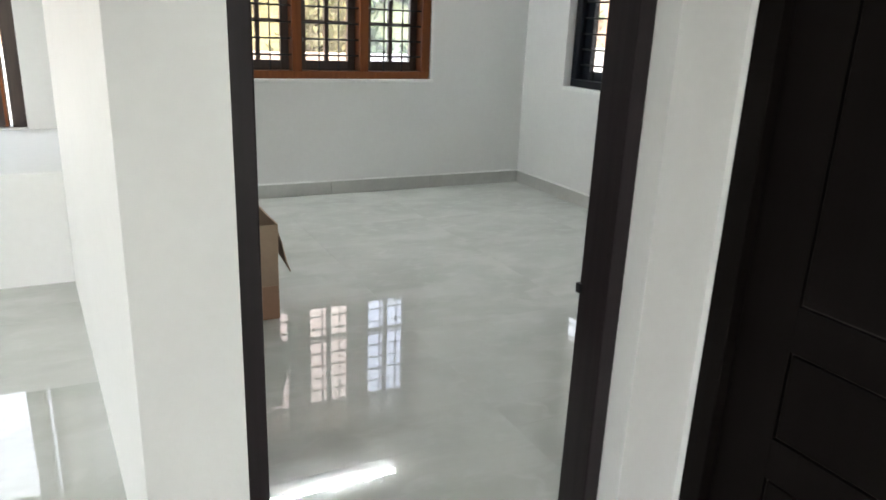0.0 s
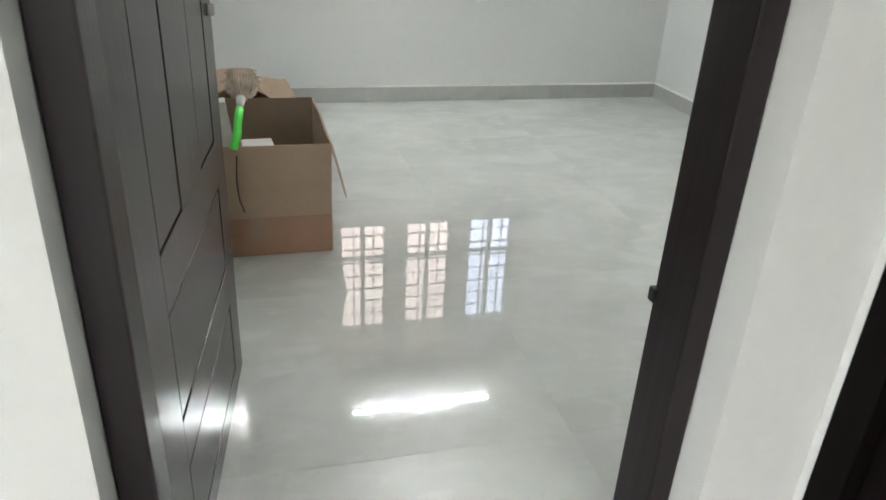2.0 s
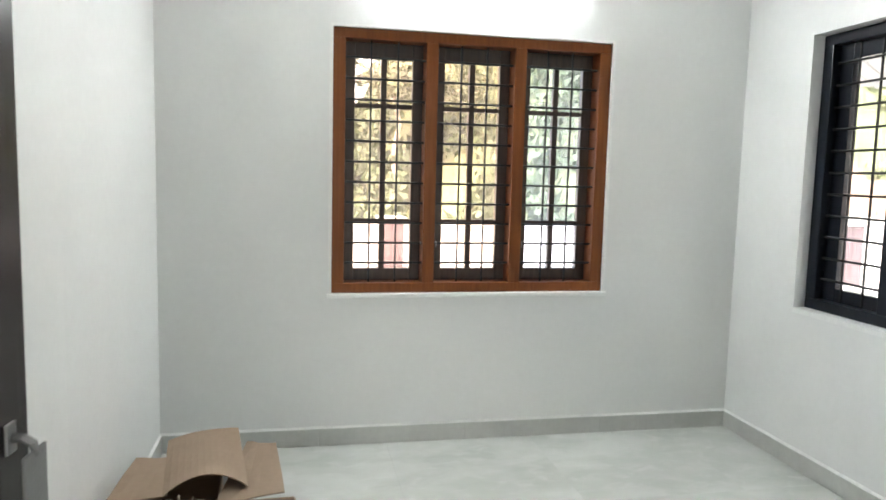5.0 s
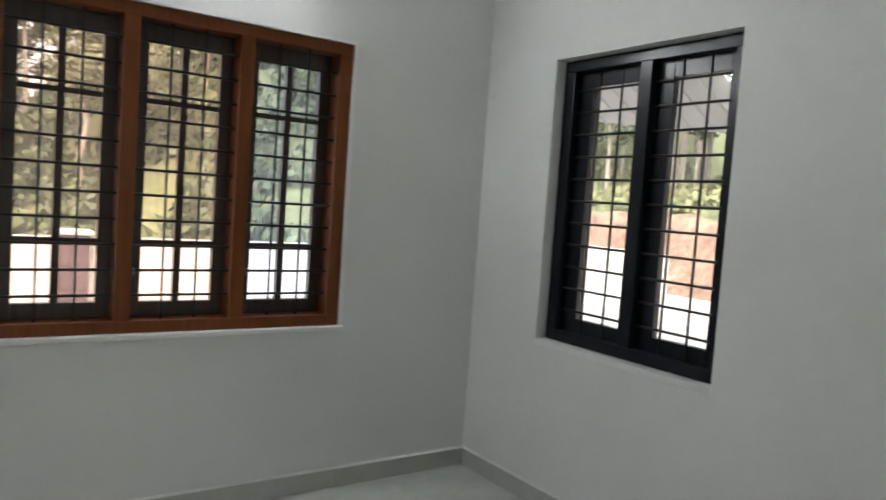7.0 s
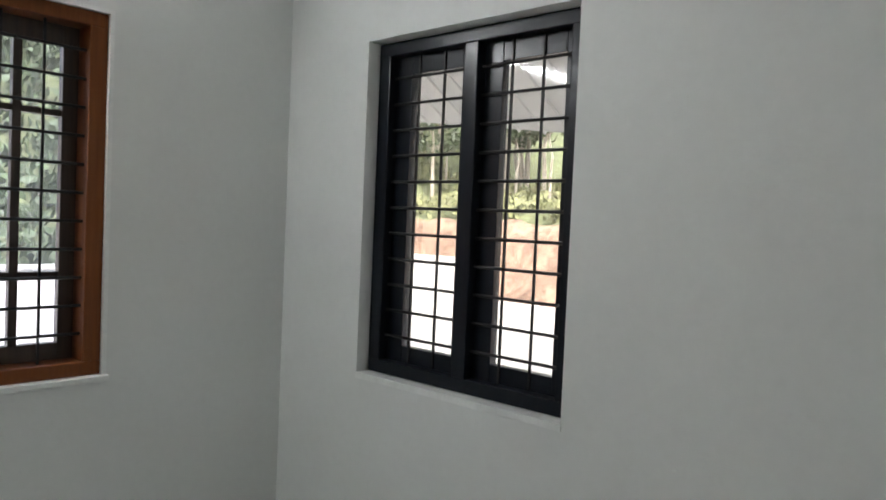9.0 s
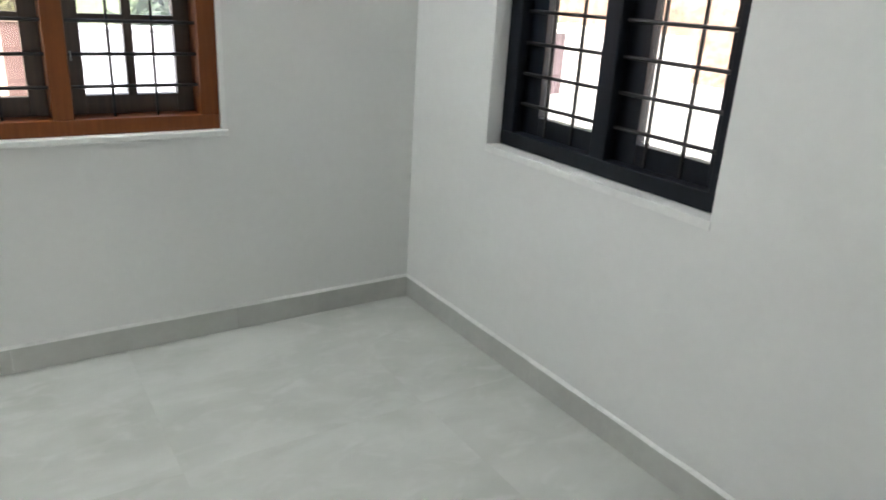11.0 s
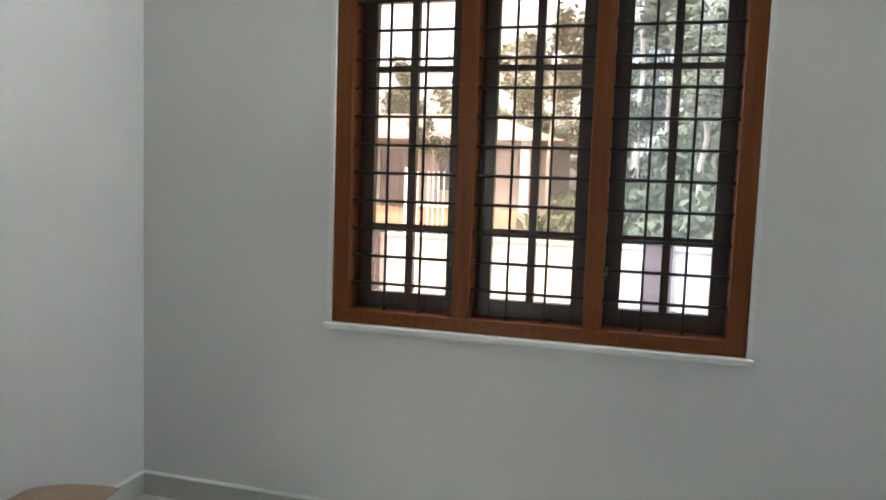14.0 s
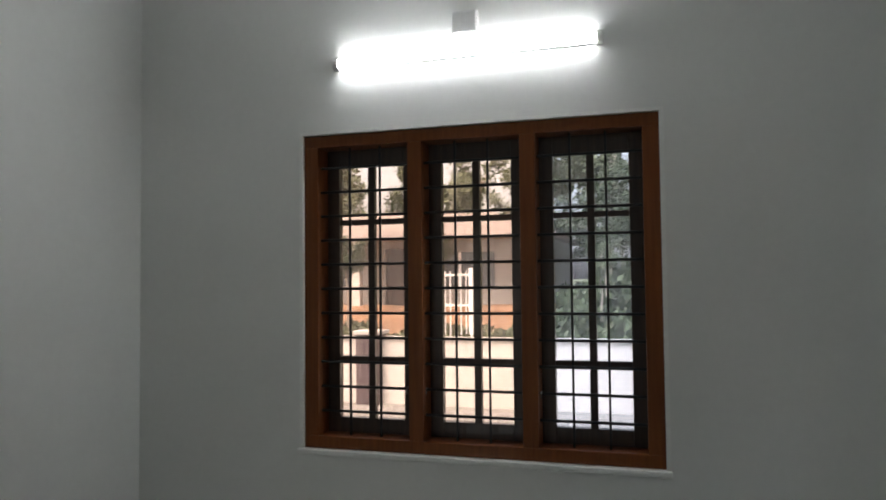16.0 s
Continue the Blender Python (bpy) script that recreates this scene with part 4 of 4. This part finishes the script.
def tree(name, height, spread, leaves, seed, material, label, crown_from=0.35):
    rnd = random.Random(seed)
    root = tagged(base(name), label, "tree", group="trees on the slope")
    pts = [Vector((0, 0, -0.4))]
    for i in range(1, 7):
        pts.append(Vector((rnd.uniform(-0.06, 0.06) * i * height / 8, rnd.uniform(-0.06, 0.06) * i * height / 8, height * 0.9 * i / 6)))
    bm = rod(pts, 0.03 * height ** 0.7, 8, taper=0.25)
    ends = []
    for k in range(9):
        s = pts[2 + k % 4].lerp(pts[3 + k % 4], rnd.random())
        if s.z < height * crown_from:
            s = pts[4].lerp(pts[5], rnd.random())
        a = rnd.uniform(0, 6.28)
        e = s + Vector((math.cos(a) * spread * rnd.uniform(0.5, 1), math.sin(a) * spread * rnd.uniform(0.5, 1), height * rnd.uniform(0.08, 0.22)))
        rod([s, s.lerp(e, 0.5) + Vector((0, 0, 0.12)), e], 0.011 * height ** 0.7, 5, bm, taper=0.3)
        ends.append((s, e))
    part("trunk", bm, M["bark"], root)
    vs, fs = [], []
    for k in range(leaves):
        s, e = rnd.choice(ends)
        c = s.lerp(e, rnd.uniform(0.35, 1.1)) + Vector((rnd.gauss(0, 0.22), rnd.gauss(0, 0.22), rnd.gauss(0, 0.2))) * spread * 0.7
        if c.z < height * crown_from * 0.8:
            continue
        u = Vector((rnd.gauss(0, 1), rnd.gauss(0, 1), rnd.gauss(0, 0.6))).normalized()
        w = u.orthogonal().normalized() * 0.5
        q = rnd.uniform(0.05, 0.11) * (1 + height / 12)
        i0 = len(vs)
        vs += [c - u * q, c + w * q, c + u * q, c - w * q]
        fs.append((i0, i0 + 1, i0 + 2, i0 + 3))
    me = bpy.data.meshes.new("crown")
    me.from_pydata([tuple(p) for p in vs], [], fs)
    me.materials.append(material)
    ob = new("crown", me)
    ob.parent = root
    return root


kinds = [tree("tree", 7.5, 1.9, 3000, 1, M["leaf"], "slender tree with a loose green crown on the slope"),
         tree("tree", 6.0, 1.5, 2600, 2, M["leaf_dry"], "slender tree with a sparse olive crown on the slope"),
         tree("tree", 9.0, 1.9, 3200, 3, M["leaf"], "tall thin tree with a high green crown", 0.55),
         tree("tree", 8.5, 1.5, 2600, 4, M["leaf_dry"], "straight pale-trunked plantation tree with a high crown", 0.55)]
spots = [(7.6, 13), (9.6, 12.5), (10.8, 15.5), (0.8, 19), (3.4, 20), (8.5, 14), (7.5, 21), (-1.0, 26), (-4, 30), (-8, 31), (-12, 33), (-16, 29), (2.0, 27), (5.5, 27), (10.5, 20), (12, 26),
         (16.2, 0), (16.8, 4.5), (16.4, 8), (17.2, 10.5), (16.3, 12.2), (18.2, 14.6), (19.6, 2), (20.2, 11.5), (22.5, 6.5), (23, 16), (18, 17.5), (8.8, 11), (1.0, 24), (7.8, 17.5), (9.4, 17), (3.4, 24), (-19, 24), (-6, 34), (-1.5, 33), (17.5, 2), (18.5, 6), (19, 10), (17.8, 13), (20, 16.5), (21, 8), (22, 13), (21, 4), (24, 18), (18.5, 20), (25, 10), (16.5, 24), (26, 22), (2.6, 17.5), (4.6, 18), (5.6, 22.5), (4.4, 25), (6.4, 19.5), (2.3, 14.6), (3.3, 15.6), (4.1, 16.6), (5.1, 15.2), (3.0, 13.4)]
spots += [(-21 + 1.9 * i + 0.6 * math.sin(i * 1.7), 28.5 + 2.5 * (i % 3)) for i in range(12)]
spots += [(0.2, 16), (1.6, 21), (-0.6, 22.5), (0.5, 28), (1.2, 31), (-0.2, 25), (-3, 28.5), (-7, 30), (-10.5, 31), (-14, 30), (-5, 31.5), (-12, 28.5)]
spots += [(17.0 + 1.3 * (i % 4) + 0.5 * math.sin(i * 2.3), -1.0 + 0.9 * i) for i in range(20)]
for i, (x, y) in enumerate(spots):
    m = pose(x, y, hill(x, y), 0, 0, (i * 77) % 360)
    if x < 13:      # the nearer to the house, the younger
        m = m @ Matrix.Scale(min(1.0, (1.4 + 0.37 * math.hypot(x - 0.75, y) - hill(x, y)) / (7.5, 6.0, 9.0, 8.5)[i % 4]), 4)
    if i < 4:
        kinds[i].matrix_world = m
    else:
        copy_thing(kinds[i % 4], m)

for i, (x, y, k) in enumerate(((-6.3, 14.5, 0.72), (-3.2, 16.0, 0.74), (0.2, 14.2, 0.62), (-7.8, 17.0, 0.85), (-4.9, 17.5, 0.8), (-1.6, 18.5, 0.8), (0.9, 17.0, 0.7))):
    copy_thing(kinds[2 + i % 2], pose(x, y, hill(x, y), 0, 0, 53 * i) @ Matrix.Scale(k, 4))


def scatter(name, count, region, size, material, label, seed, rise=0.3):
    """Low plants as one loose cover of leaves."""
    rnd = random.Random(seed)
    vs, fs = [], []
    for k in range(count):
        x, y = rnd.uniform(region[0], region[1]), rnd.uniform(region[2], region[3])
        if noise.noise((x * 0.5, y * 0.5, seed)) < -0.15:
            continue
        for j in range(5):
            c = Vector((x + rnd.gauss(0, 0.12), y + rnd.gauss(0, 0.12), hill(x, y) + rnd.uniform(0, rise)))
            u = Vector((rnd.gauss(0, 0.6), rnd.gauss(0, 0.6), rnd.uniform(0.3, 1))).normalized() * size * rnd.uniform(0.5, 1.4)
            w = u.orthogonal() * 0.3
            i0 = len(vs)
            vs += [tuple(c - u * 0.3), tuple(c + w), tuple(c + u), tuple(c - w)]
            fs.append((i0, i0 + 1, i0 + 2, i0 + 3))
    me = bpy.data.meshes.new(name)
    me.from_pydata(vs, [], fs)
    me.materials.append(material)
    return tagged(new(name, me), label, "undergrowth", kind="stuff")


scatter("undergrowth", 7000, (-1.5, 12, 8.6, 26), 0.2, M["leaf"], "green weeds and shrubs covering the slope", 5, 0.5)
scatter("dry_grass", 2500, (-7, 2, 8.6, 15), 0.14, M["leaf_dry"], "dry olive grass on the orange soil", 6, 0.2)
scatter("bank_weeds", 6000, (13.9, 22, -4, 22), 0.18, M["weed"], "yellow-green weeds on top of the bank", 7, 0.4)

# ---- floor tiles ----


def floor_tile(w, d):
    """A polished tile with a hairline arris, its top at z = 0, centred."""
    bm = bmesh.new()
    x, y, c = w / 2 - 0.0001, d / 2 - 0.0001, 0.0002
    lo = [bm.verts.new((sx * x, sy * y, -0.0035)) for sx, sy in ((-1, -1), (1, -1), (1, 1), (-1, 1))]
    mid = [bm.verts.new((sx * x, sy * y, -c)) for sx, sy in ((-1, -1), (1, -1), (1, 1), (-1, 1))]
    hi = [bm.verts.new((sx * (x - c), sy * (y - c), 0.0)) for sx, sy in ((-1, -1), (1, -1), (1, 1), (-1, 1))]
    bm.faces.new(hi)
    for a, b in ((lo, mid), (mid, hi)):
        for k in range(4):
            bm.faces.new((a[k], a[(k + 1) % 4], b[(k + 1) % 4], b[k]))
    return bm


TILE = 0.8
rnd = random.Random(11)
tiles = {}
tx = [-5.3 + TILE * i for i in range(11)]
ty = [-8.83 + TILE * j for j in range(13)]
for x in tx:
    for y in ty:
        x0, x1, y0, y1 = max(x, -5.05), min(x + TILE, 2.32), max(y, -8.55), min(y + TILE, 0.0)
        if x1 - x0 < 0.02 or y1 - y0 < 0.02 or (x0 > 0.6 and y1 < -3.78):
            continue
        key = (round(x1 - x0, 3), round(y1 - y0, 3))
        if key not in tiles:
            ob = part("tile", floor_tile(*key), M["floor"], FLOOR)
            tiles[key] = ob.data
        else:
            ob = new("tile", tiles[key])
            ob.parent = FLOOR
        ob.matrix_world = pose((x0 + x1) / 2, (y0 + y1) / 2, 0.0, rnd.gauss(0, 0.018), rnd.gauss(0, 0.018), 0)
